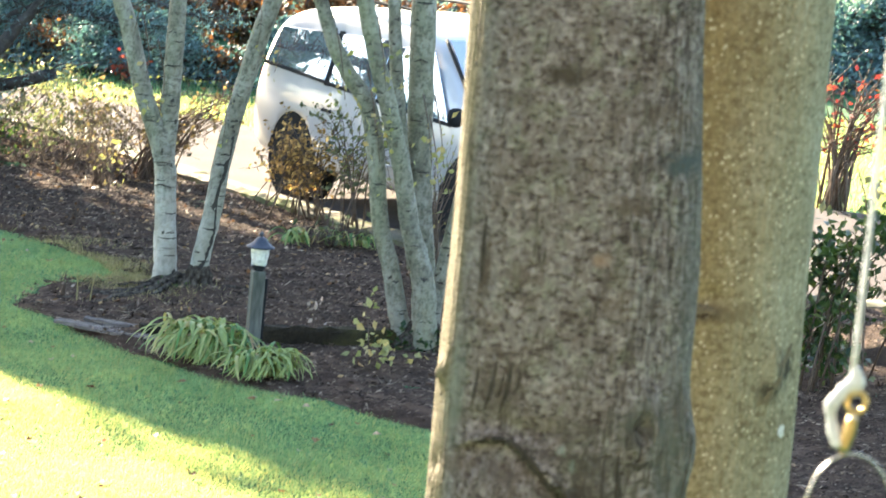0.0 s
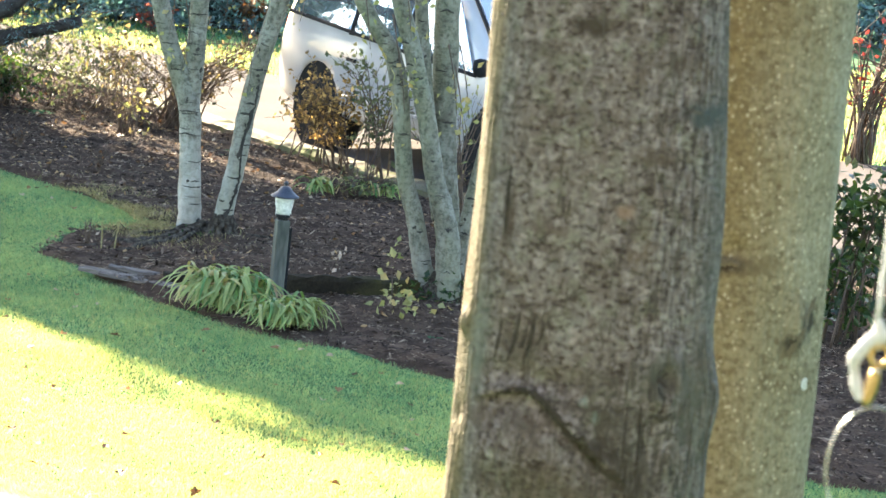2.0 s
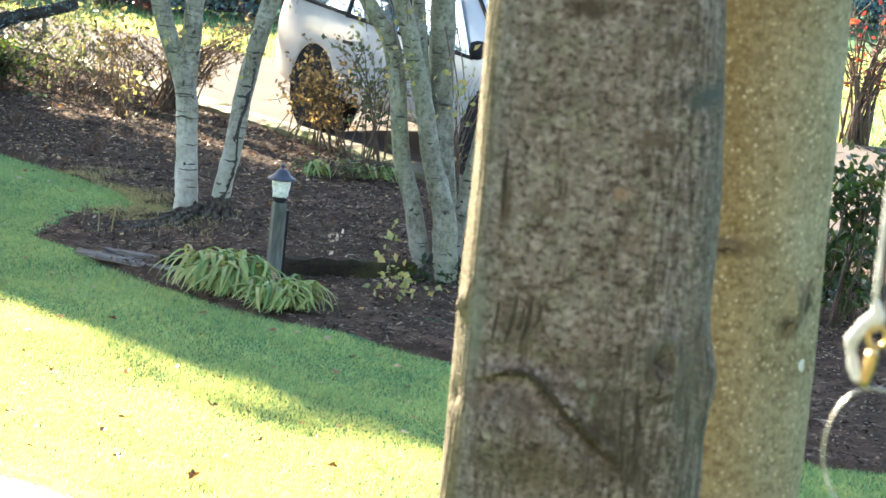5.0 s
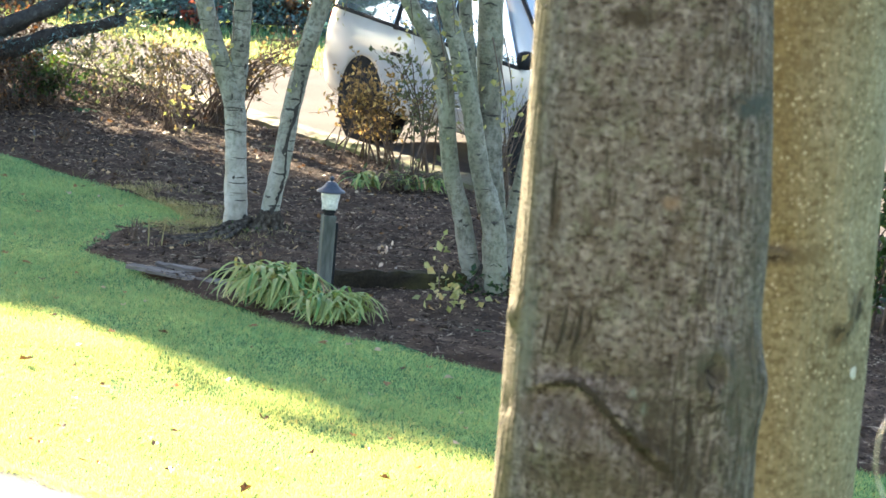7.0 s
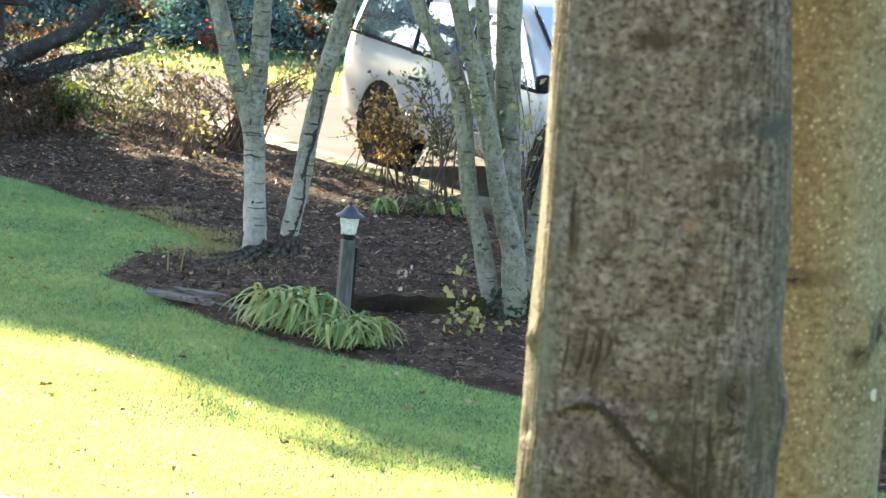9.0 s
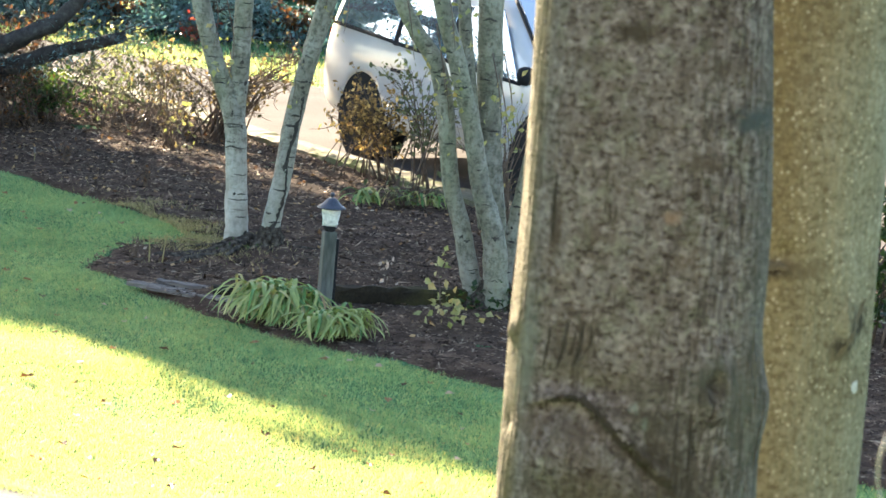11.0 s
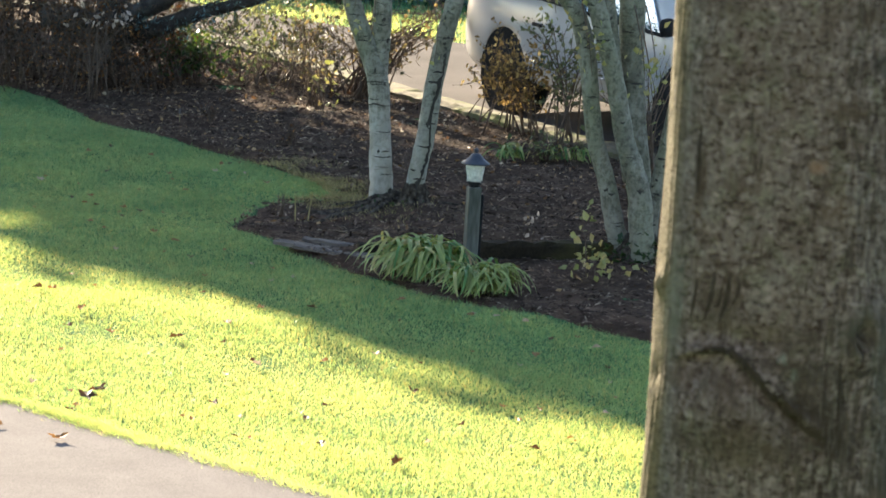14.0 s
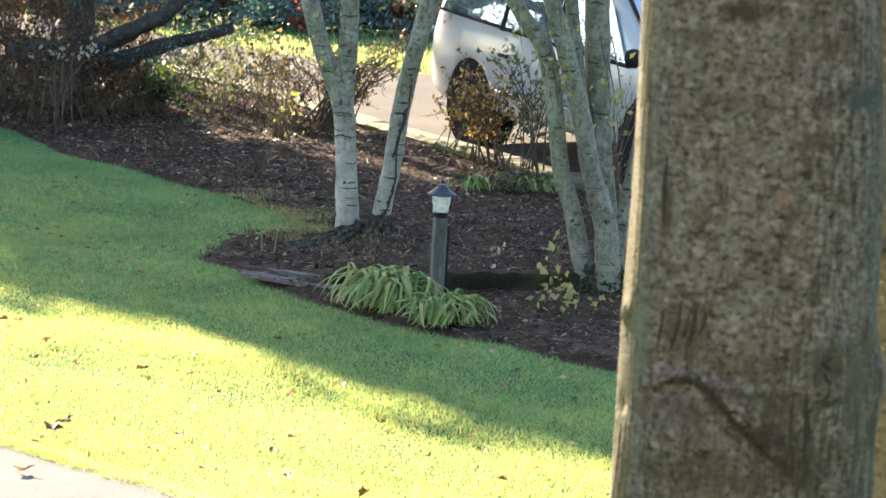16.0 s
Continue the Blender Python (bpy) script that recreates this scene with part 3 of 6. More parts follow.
WALK_A = [(-9.0, 17.6), (-5.2, 15.75), (-2.89, 14.18), (-1.95, 13.44), (0.5, 11.6), (4.0, 9.6), (9.0, 7.6)]
WALK_B = [(-9.9, 15.7), (-6.2, 14.0), (-3.95, 12.6), (-3.0, 11.75), (-0.5, 9.85), (3.0, 7.9), (8.1, 5.8)]
tagged(ribbon("pavement", resample(WALK_A, 60), resample(WALK_B, 60), 0.03, M_WALK), "pale concrete garden path beside the lawn", "path", kind="structure")

# unseen wall added behind the camera; it holds back sky light from there
bm_wall = bmesh.new()
bmesh.ops.create_cube(bm_wall, size=1.0, matrix=Matrix.Translation((0, -1.8, 3.4)) @ Matrix.Diagonal((18.0, 0.3, 7.2, 1)))
tagged(part("wall_unseen", bm_wall, M_POST), "plain grey wall, unseen, added behind the camera", "wall", kind="structure")


# ---- grass: single blades over the part of the lawn that is near ----
def grass_blades():
    rng = np.random.default_rng(11)
    n = 1250000
    x, y = rng.uniform(-5.8, 3.3, n), rng.uniform(11.5, 28.0, n)
    s = signed_inside(x, y, BED)
    walk_poly = [tuple(p[:2]) for p in resample(WALK_A, 40)] + [tuple(p[:2]) for p in resample(WALK_B, 40)][::-1]
    keep = (s < -0.0 + rng.normal(size=n) * 0.03) & (signed_inside(x, y, walk_poly) < 0.03 * rng.normal(size=n)) & (np.abs(x) < y * 0.205 + 0.3) & ((x < 0.9) | (x > 2.0))
    x, y, s = x[keep], y[keep], s[keep]
    n = len(x)
    h = rng.uniform(0.016, 0.036, n) * (1 + 0.25 * ripple(x * 1.1, y * 1.1))
    a = rng.normal(size=n) * 0.6
    w = rng.uniform(0.0018, 0.0036, n)
    lean = rng.normal(size=(n, 2)) * 0.6
    z = lawn_height(x, y) - 0.01
    b0 = np.stack([x - np.cos(a) * w, y - np.sin(a) * w, z], 1)
    b1 = np.stack([x + np.cos(a) * w, y + np.sin(a) * w, z], 1)
    tip = np.stack([x + lean[:, 0] * h, y + lean[:, 1] * h, z + h], 1)
    k = np.arange(n) * 3
    return link_mesh("grass", np.stack([b0, b1, tip], 1).reshape(-1, 3), np.stack([k, k + 1, k + 2], 1), M_BLADE)


def far_grass():
    rng = np.random.default_rng(14)
    n = 90000
    x, y = rng.uniform(-9, 11, n), rng.uniform(28.0, 41.0, n)
    edge = np.interp(x, [p[0] for p in FAR_EDGE], [p[1] for p in FAR_EDGE])
    keep = (y > edge + 0.05) & (np.abs(x) < y * 0.24)
    x, y = x[keep], y[keep]
    n = len(x)
    a, h, w = rng.uniform(0, 2 * np.pi, n), rng.uniform(0.04, 0.09, n), rng.uniform(0.006, 0.012, n)
    b0 = np.stack([x - np.cos(a) * w, y - np.sin(a) * w, 0 * x - 0.01], 1)
    b1 = np.stack([x + np.cos(a) * w, y + np.sin(a) * w, 0 * x - 0.01], 1)
    tip = np.stack([x + rng.normal(size=n) * 0.02, y + rng.normal(size=n) * 0.02, h], 1)
    k = np.arange(n) * 3
    return link_mesh("verge_grass", np.stack([b0, b1, tip], 1).reshape(-1, 3), np.stack([k, k + 1, k + 2], 1), M_BLADE)


tagged(far_grass(), "sunlit yellow-green verge grass beyond the driveway", "grass", kind="stuff")


def edge_grass():
    """Longer uncut blades that lean over the edge of the path."""
    rng = np.random.default_rng(16)
    line = resample(WALK_A, 900)
    n = 26000
    at = rng.uniform(250, 760, n)
    x = np.interp(at, np.arange(900), line[:, 0]) + rng.normal(size=n) * 0.035 + 0.01 * np.sin(at * 0.37)
    y = np.interp(at, np.arange(900), line[:, 1]) + rng.normal(size=n) * 0.035 + 0.02 * np.sin(at * 0.21)
    a, h, w = rng.normal(size=n) * 0.7, rng.uniform(0.025, 0.065, n), rng.uniform(0.002, 0.004, n)
    b0 = np.stack([x - np.cos(a) * w, y - np.sin(a) * w, 0 * x - 0.01], 1)
    b1 = np.stack([x + np.cos(a) * w, y + np.sin(a) * w, 0 * x - 0.01], 1)
    tip = np.stack([x - 0.02 + rng.normal(size=n) * 0.02, y - 0.03 + rng.normal(size=n) * 0.02, h], 1)
    k = np.arange(n) * 3
    return link_mesh("edge_grass", np.stack([b0, b1, tip], 1).reshape(-1, 3), np.stack([k, k + 1, k + 2], 1), M_BLADE)


tagged(edge_grass(), "uncut grass leaning over the path's edge", "grass", kind="stuff")
tagged(grass_blades(), "short green lawn grass, partly in low sun", "grass", kind="stuff")


def mulch_chips():
    rng = np.random.default_rng(12)
    n = 170000
    x, y = rng.uniform(-6.5, 4.8, n), rng.uniform(14.5, 30.0, n)
    keep = (signed_inside(x, y, BED) > 0.03 * rng.normal(size=n)) & (np.abs(x) < y * 0.24 + 0.3)
    x, y = x[keep], y[keep]
    return leaf_cloud("bark_chips", np.stack([x, y, bed_height(x, y) + 0.008], 1), 0.018, M_CHIP, seed=3, long=2.2, flat=0.85)


def bark_strips():
    """Longer shreds of bark among the chips, lying in drifts."""
    rng = np.random.default_rng(15)
    n = 16000
    x, y = rng.uniform(-6.5, 4.8, n), rng.uniform(14.5, 28.0, n)
    keep = (signed_inside(x, y, BED) > 0.06) & (np.abs(x) < y * 0.24 + 0.3) & (ripple(x * 1.9 + 1, y * 1.9) > -0.1)
    x, y = x[keep], y[keep]
    return leaf_cloud("bark_shreds", np.stack([x, y, bed_height(x, y) + 0.014], 1), 0.022, M_CHIP, seed=8, long=4.5, flat=0.8)


tagged(mulch_chips(), "loose dark bark chips on the bed", "mulch", kind="stuff")
tagged(bark_strips(), "long brown shreds of bark on the bed", "mulch", kind="stuff")


def litter():
    rng = np.random.default_rng(13)
    n = 6500
    x, y = rng.uniform(-6.0, 1.5, n), rng.uniform(17.0, 30.0, n)
    s = signed_inside(x, y, BED)
    keep = (s > 0.1) & (rng.uniform(size=n) < 0.2 + 0.8 * smoothstep(y, 21, 25))
    x, y = x[keep], y[keep]
    return leaf_cloud("leaf_litter", np.stack([x, y, bed_height(x, y) + 0.02], 1), 0.036, M_LITTER, seed=4, flat=0.75)


tagged(litter(), "brown and yellow fallen leaves on the bed", "leaf litter", kind="stuff")


def fallen_leaf(x, y, size, material, label, seed):
    """A curled dead leaf with lobes and a stalk, lying in the grass."""
    rng = np.random.default_rng(seed)
    n = 12
    v = [(0, 0, 0.012)]
    for i in range(n):
        a = 2 * math.pi * i / n
        r = size * (0.5 + 0.32 * (i % 2)) * rng.uniform(0.75, 1.2)
        v.append((math.cos(a) * r, math.sin(a) * r * 0.7, 0.012 + abs(math.sin(a + 0.6)) * size * rng.uniform(0.1, 0.55)))
    f = [(0, 1 + i, 1 + (i + 1) % n) for i in range(n)]
    v += [(-size * 0.5, -0.002, 0.014), (-size * 0.5, 0.003, 0.014), (-size * 1.1, 0.0, 0.03)]
    f.append((n + 1, n + 2, n + 3))
    ob = link_mesh("fallen_leaf", v, f, material)
    ob.matrix_world = pose(x, y, float(lawn_height(np.array(x), np.array(y))) + 0.018, rng.uniform(-15, 15), rng.uniform(-15, 15), rng.uniform(0, 360))
    return tagged(ob, label, "leaf", "fallen leaves on the lawn")


# ---- birches ----
def trunk_run(points, radii, name, parent, seed, material=M_BIRCH, origin=(0, 0, 0), sides=14):
    rng = np.random.default_rng(seed)
    pts = [np.array(p) - np.array(origin) for p in points]
    v, f = tube_data(pts, radii, sides, 7, 0.03, rng)
    return link_mesh(name, v, f, material, parent, smooth=True)


def scars(points, radii, parent, seed, count, origin, thick=(0.0015, 0.0045), reach=(0.3, 1.2), streak=0):
    """Dark branch scars: thin arched lips that wrap round the front of a birch stem."""
    rng = np.random.default_rng(seed)
    pts, rad = smooth_path([np.array(p) - np.array(origin) for p in points], radii, 10)
    for _ in range(count):
        i = rng.integers(4, len(pts) - 4)
        c, r = pts[i], rad[i]
        mid, half, wide = rng.uniform(-0.8, 0.8) - math.pi / 2, rng.uniform(*reach), rng.uniform(*thick)
        bow = rng.uniform(-0.15, 0.25)
        v, f, n = [], [], 9
        for k in range(n):
            u = k / (n - 1) * 2 - 1
            a = mid + u * half
            arch = -abs(u) * r * bow + rng.normal() * 0.001
            t = wide * (1 - abs(u) ** 2 * 0.8) + 0.001
            for dz, dr in ((-t, 1.01), (0, 1.05), (t, 1.01)):
                v.append((c[0] + math.cos(a) * r * dr, c[1] + math.sin(a) * r * dr, c[2] + arch + dz))
        for k in range(n - 1):
            for j in range(2):
                f.append((k * 3 + j, k * 3 + j + 1, (k + 1) * 3 + j + 1, (k + 1) * 3 + j))
        link_mesh("bark_scar", v, f, M_SCAR, parent)
    for _ in range(count // 5):
        # rough black patches
        i = rng.integers(2, len(pts) - 4)
        c, r = pts[i], rad[i]
        mid, n = rng.uniform(-0.6, 1.2) - math.pi / 2, 9
        wa, wz = rng.uniform(0.10, 0.28), rng.uniform(0.010, 0.028)
        v = [(c[0] + math.cos(mid) * r * 1.03, c[1] + math.sin(mid) * r * 1.03, c[2])]
        for k in range(n):
            an, j = 2 * math.pi * k / n, rng.uniform(0.55, 1.25)
            a = mid + math.cos(an) * wa * j
            v.append((c[0] + math.cos(a) * r * 1.012, c[1] + math.sin(a) * r * 1.012, c[2] + math.sin(an) * wz * j))
        link_mesh("bark_patch", v, [(0, 1 + k, 1 + (k + 1) % n) for k in range(n)], M_SCAR, parent)
    if streak:
        # a split in the bark, black and ragged, that climbs one flank from the foot
        v, f, n = [], [], 70
        for k in range(n):
            at = 3 + k / (n - 1) * (len(pts) - 1) * streak
            c = np.array([np.interp(at, np.arange(len(pts)), pts[:, q]) for q in range(3)])
            r = np.interp(at, np.arange(len(rad)), rad)
            mid = 0.55 + 0.25 * math.sin(k * 0.23) + rng.normal() * 0.05 - math.pi / 2
            w0, w1 = abs(rng.normal()) * 0.20 + 0.05, abs(rng.normal()) * 0.12 + 0.05
            for a, lift in ((mid - w0, 1.035), (mid, 1.055), (mid + w1, 1.035)):
                v.append((c[0] + math.cos(a) * r * lift, c[1] + math.sin(a) * r * lift, c[2]))
            if k:
                b = k * 3
                f += [(b - 3, b - 2, b + 1, b), (b - 2, b - 1, b + 2, b + 1)]
        link_mesh("bark_split", v, f, M_SCAR, parent, "black ragged split in the bark")


def crown(parent, x, y, z0, z1, spread, count, seed, material=M_LEAF_YEL):
    """The thinning autumn crown, above the view: twigs with a scatter of small leaves."""
    rng = np.random.default_rng(seed)
    runs, spots = [], []
    for _ in range(46):
        a, h = rng.uniform(0, 2 * np.pi), rng.uniform(z0, z1)
        out = spread * rng.uniform(0.4, 1.0) * (1.1 - 0.5 * (h - z0) / (z1 - z0))
        p0 = np.array([x, y, h])
        p1 = p0 + np.array([math.cos(a) * out * 0.6, math.sin(a) * out * 0.6, 0.55 * out])
        p2 = p0 + np.array([math.cos(a) * out, math.sin(a) * out, 0.35 * out])
        runs.append(([p0, p1, p2], [0.016, 0.009, 0.003]))
        for _ in range(count // 46):
            t = rng.uniform(0.3, 1.0)
            spots.append(p0 * (1 - t) + p2 * t + np.array([0, 0, 0.3 * out * math.sin(math.pi * t)]) + rng.normal(size=3) * 0.18)
    tubes("limb_twigs", runs, M_TWIG, parent, sides=4, steps=2)
    leaf_cloud("leaves", spots, 0.045, material, parent, seed=seed, droop=0.5)


def birch_pair():
    o = (-1.42, 20.9, 0.0)
    t = thing("birch_tree", *o, "birch clump with pale peeling bark and dark branch scars", "tree")
    left = [(-1.47, 20.9, -0.06), (-1.50, 20.9, 0.03), (-1.51, 20.9, 0.26), (-1.54, 20.9, 0.69), (-1.57, 20.9, 0.99), (-1.64, 20.9, 1.19), (-1.76, 20.9, 1.48), (-1.90, 20.9, 1.94), (-2.15, 20.8, 2.8), (-2.4, 20.8, 4.6), (-2.5, 20.8, 6.4)]
    rl = [0.12, 0.10, 0.086, 0.080, 0.082, 0.076, 0.069, 0.066, 0.058, 0.035, 0.01]
    fork = [(-1.56, 20.9, 0.92), (-1.565, 20.92, 1.11), (-1.56, 20.92, 1.45), (-1.56, 20.92, 1.96), (-1.55, 20.95, 3.0), (-1.5, 21.0, 5.0), (-1.5, 21.0, 7.0)]
    rf = [0.060, 0.070, 0.072, 0.068, 0.055, 0.032, 0.01]
    side = [(-1.27, 20.8, -0.06), (-1.26, 20.8, 0.03), (-1.24, 20.8, 0.29), (-1.18, 20.8, 0.64), (-1.14, 20.8, 1.02), (-1.06, 20.8, 1.45), (-0.93, 20.8, 2.0), (-0.7, 20.8, 2.9), (-0.45, 20.8, 4.8), (-0.4, 20.8, 6.5)]
    rs = [0.10, 0.082, 0.068, 0.068, 0.068, 0.066, 0.070, 0.055, 0.033, 0.01]
    for k, (p, r) in enumerate(((left, rl), (fork, rf), (side, rs))):
        tr = trunk_run(p, r, "trunk", t, 40 + k, origin=o)
        scars(p[:8], r[:8], tr, 60 + k, 20, o, *(((0.003, 0.008), (0.3, 0.9), 0.62) if k == 2 else ()))
    rng = np.random.default_rng(73)
    for cx, cz in ((-1.75, 1.60), (-1.62, 1.40), (-1.36, 1.75), (-0.95, 1.95), (-1.15, 1.20), (-1.85, 1.95), (-0.80, 1.80)):
        p = np.array([cx - o[0], -0.22, cz])
        tubes("hanging_twig", [([p + np.array([-0.06, 0.15, 0.5]), p + np.array([0.02, 0.04, 0.2]), p - np.array([0, 0, 0.06])], [0.005, 0.003, 0.0015])], M_TWIG, t, sides=4, steps=3)
        leaf_cloud("low_leaves", [p + rng.normal(size=3) * np.array([0.05, 0.05, 0.12]) for _ in range(5)], 0.044, M_LEAF_YEL, t, "yellowing leaves", seed=int(cz * 100), droop=0.5, long=1.2)
    crown(t, -0.2, 0.1, 3.2, 7.0, 1.6, 700, 70)
    return t


birch_pair()


def birch_group():
    o = (0.38, 19.4, 0.0)
    t = thing("birch_tree", *o, "many-stemmed birch with grey-green mossy bark", "tree")
    stems = [
        ([(0.33, 19.4, -0.06), (0.31, 19.4, 0.05), (0.24, 19.4, 0.26), (0.16, 19.4, 0.58), (0.06, 19.4, 0.89), (-0.02, 19.4, 1.42), (-0.11, 19.4, 1.71), (-0.27, 19.4, 1.93), (-0.43, 19.4, 2.26), (-0.9, 19.4, 3.6), (-1.1, 19.4, 5.4)],
         [0.10, 0.085, 0.068, 0.062, 0.060, 0.062, 0.062, 0.056, 0.050, 0.035, 0.01]),
        ([(0.45, 19.3, -0.06), (0.44, 19.3, 0.04), (0.40, 19.3, 0.49), (0.27, 19.3, 0.88), (0.18, 19.3, 1.27), (0.05, 19.3, 1.70), (-0.14, 19.3, 2.29), (-0.45, 19.2, 3.6), (-0.6, 19.2, 5.6)],
         [0.11, 0.092, 0.078, 0.068, 0.064, 0.062, 0.060, 0.040, 0.01]),
        ([(0.33, 19.6, 0.55), (0.28, 19.6, 0.80), (0.18, 19.6, 1.31), (0.12, 19.6, 1.68), (0.04, 19.6, 2.28), (-0.1, 19.7, 3.6), (-0.1, 19.7, 5.5)],
         [0.05, 0.055, 0.052, 0.048, 0.045, 0.032, 0.01]),
        ([(0.42, 19.6, -0.05), (0.42, 19.65, 0.31), (0.32, 19.7, 1.06), (0.28, 19.7, 1.59), (0.24, 19.7, 2.29), (0.2, 19.8, 3.8), (0.2, 19.8, 6.0)],
         [0.10, 0.088, 0.088, 0.090, 0.088, 0.055, 0.01]),
        ([(0.47, 19.5, -0.05), (0.49, 19.5, 0.31), (0.56, 19.5, 0.79), (0.66, 19.5, 1.39), (0.9, 19.5, 2.6), (1.1, 19.5, 4.5)],
         [0.08, 0.055, 0.050, 0.048, 0.036, 0.01]),
    ]
    for k, (p, r) in enumerate(stems):
        tr = trunk_run(p, r, "trunk", t, 80 + k, M_BIRCH2, origin=o)
        scars(p[:8], r[:8], tr, 90 + k, 16, o, (0.002, 0.008), (0.2, 0.8))
    crown(t, -0.1, 0.1, 3.2, 6.0, 1.7, 700, 71)
    rng = np.random.default_rng(72)
    spots, runs = [], []
    for cx, cz in ((0.38, 1.45), (0.44, 1.30), (-0.02, 1.62), (0.02, 1.45), (0.46, 1.45), (0.02, 1.95), (-0.25, 1.85)):
        p = np.array([cx - o[0], -0.25, cz])
        runs.append(([p + np.array([-0.1, 0.2, 0.35]), p + np.array([-0.04, 0.05, 0.12]), p - np.array([0, 0, 0.12])], [0.006, 0.004, 0.002]))
        for _ in range(13):
            spots.append(p + rng.normal(size=3) * np.array([0.07, 0.06, 0.10]))
    for run in runs:
        tubes("hanging_twig", [run], M_TWIG, t, sides=4, steps=3)
    leaf_cloud("low_leaves", spots, 0.046, M_LEAF_YEL, t, "yellowing leaves", seed=6, droop=0.5, long=1.2)
    return t


birch_group()


def surface_roots():
    """Thin dark roots that spread over the bed from the birch's foot."""
    rng = np.random.default_rng(21)
    t = thing("tree_roots", -1.4, 20.6, 0.0, "dark exposed roots spreading from the birch foot", "roots")
    for dx, dy, r in ((-0.75, -0.45, 0.030), (-0.62, -0.85, 0.034), (-0.50, -0.40, 0.026), (-0.25, -0.95, 0.018), (0.25, -0.55, 0.02), (-0.95, -0.05, 0.017), (0.5, -0.2, 0.018), (-0.9, -0.7, 0.014), (-0.4, -0.6, 0.015)):
        pts = []
        for u in np.linspace(0, 1, 6):
            px, py = dx * u + 0.06 * rng.normal() * u, 0.25 + dy * u + 0.05 * rng.normal() * u
            pts.append((px, py, float(bed_height(np.array(px - 1.4), np.array(py + 20.6))) + 0.006 - 0.016 * u + 0.012 * math.sin(u * 11 + dx * 9) + 0.03 * (1 - u) ** 4))
        tubes("root", [(pts, [r * 1.3, r * 1.1, r, r * 0.9, r * 0.7, r * 0.4])], M_ROOT, t, sides=8, steps=5, wobble=0.16, seed=int(r * 1e4))
    rng2 = np.random.default_rng(22)
    for cx, cy, turns, up, thick in ((-0.08, 0.30, (3.5, 4.2, 4.9, 5.6), 0.13, 0.036), (0.15, 0.20, (3.9, 4.5, 5.1, 5.8, 6.3), 0.20, 0.042)):
        # buttress roots that leave the stems and sink into the mulch
        for a in turns:
            a += rng2.normal() * 0.12
            d, far = np.array([math.cos(a), math.sin(a)]), rng2.uniform(0.28, 0.50)
            pts = [(cx + d[0] * u, cy + d[1] * u, z) for u, z in ((0.05, up * 1.25), (0.09, up * 0.60), (0.14, up * 0.34), (far * 0.7, 0.045), (far, -0.01))]
            tubes("root_flare", [(pts, [thick * 0.6, thick, thick * 1.05, thick * 0.7, thick * 0.35])], M_ROOT, t, sides=9, steps=5, wobble=0.2, seed=int(a * 1000))
    v, f = tube_data([(0.05, 0.27, -0.05), (0.05, 0.27, 0.07), (0.04, 0.28, 0.17)], [0.15, 0.10, 0.04], 16, 5, 0.16, rng2)
    link_mesh("root_flare", v, f, M_ROOT, t, smooth=True)
    leaf_cloud("moss_tuft", [(0.10 + rng2.normal() * 0.13, 0.05 + rng2.normal() * 0.06, abs(rng2.normal()) * 0.04 + 0.05) for _ in range(160)], 0.022, M_LEAF_DARK, t, "dark green growth", seed=10)["kind"] = "stuff"
    t2 = thing("tree_roots", 0.42, 19.42, 0.0, "dark mossy root flare of the birch", "roots")
    v, f = tube_data([(0.0, 0.0, -0.05), (0.0, 0.0, 0.06), (0.0, 0.03, 0.20)], [0.26, 0.20, 0.11], 16, 5, 0.10, rng2)
    link_mesh("root_flare", v, f, M_ROOT, t2, smooth=True)
    leaf_cloud("moss_tuft", [(rng2.normal() * 0.14, -0.16 + rng2.normal() * 0.05, abs(rng2.normal()) * 0.10 + 0.02) for _ in range(150)], 0.04, M_LEAF_DARK, t2, "dark green growth", seed=9)["kind"] = "stuff"


surface_roots()


# ---- the garden lamp on its post ----
def lathe(profile, sides=24):
    bm = bmesh.new()
    rings = [[bm.verts.new((r * math.cos(2 * math.pi * k / sides), r * math.sin(2 * math.pi * k / sides), z)) for k in range(sides)] for r, z in profile]
    for a, b in zip(rings, rings[1:]):
        for k in range(sides):
            bm.faces.new((a[k], a[(k + 1) % sides], b[(k + 1) % sides], b[k]))
    bm.faces.new(rings[0][::-1])
    bm.faces.new(rings[-1])
    return bm


def box_bm(sx, sy, sz, bevel=0.0, segments=2):
    bm = bmesh.new()
    bmesh.ops.create_cube(bm, size=1.0, matrix=Matrix.Diagonal((sx, sy, sz, 1)))
    if bevel:
        bmesh.ops.bevel(bm, geom=bm.edges[:], offset=bevel, segments=segments, affect="EDGES", profile=0.5)
    return bm


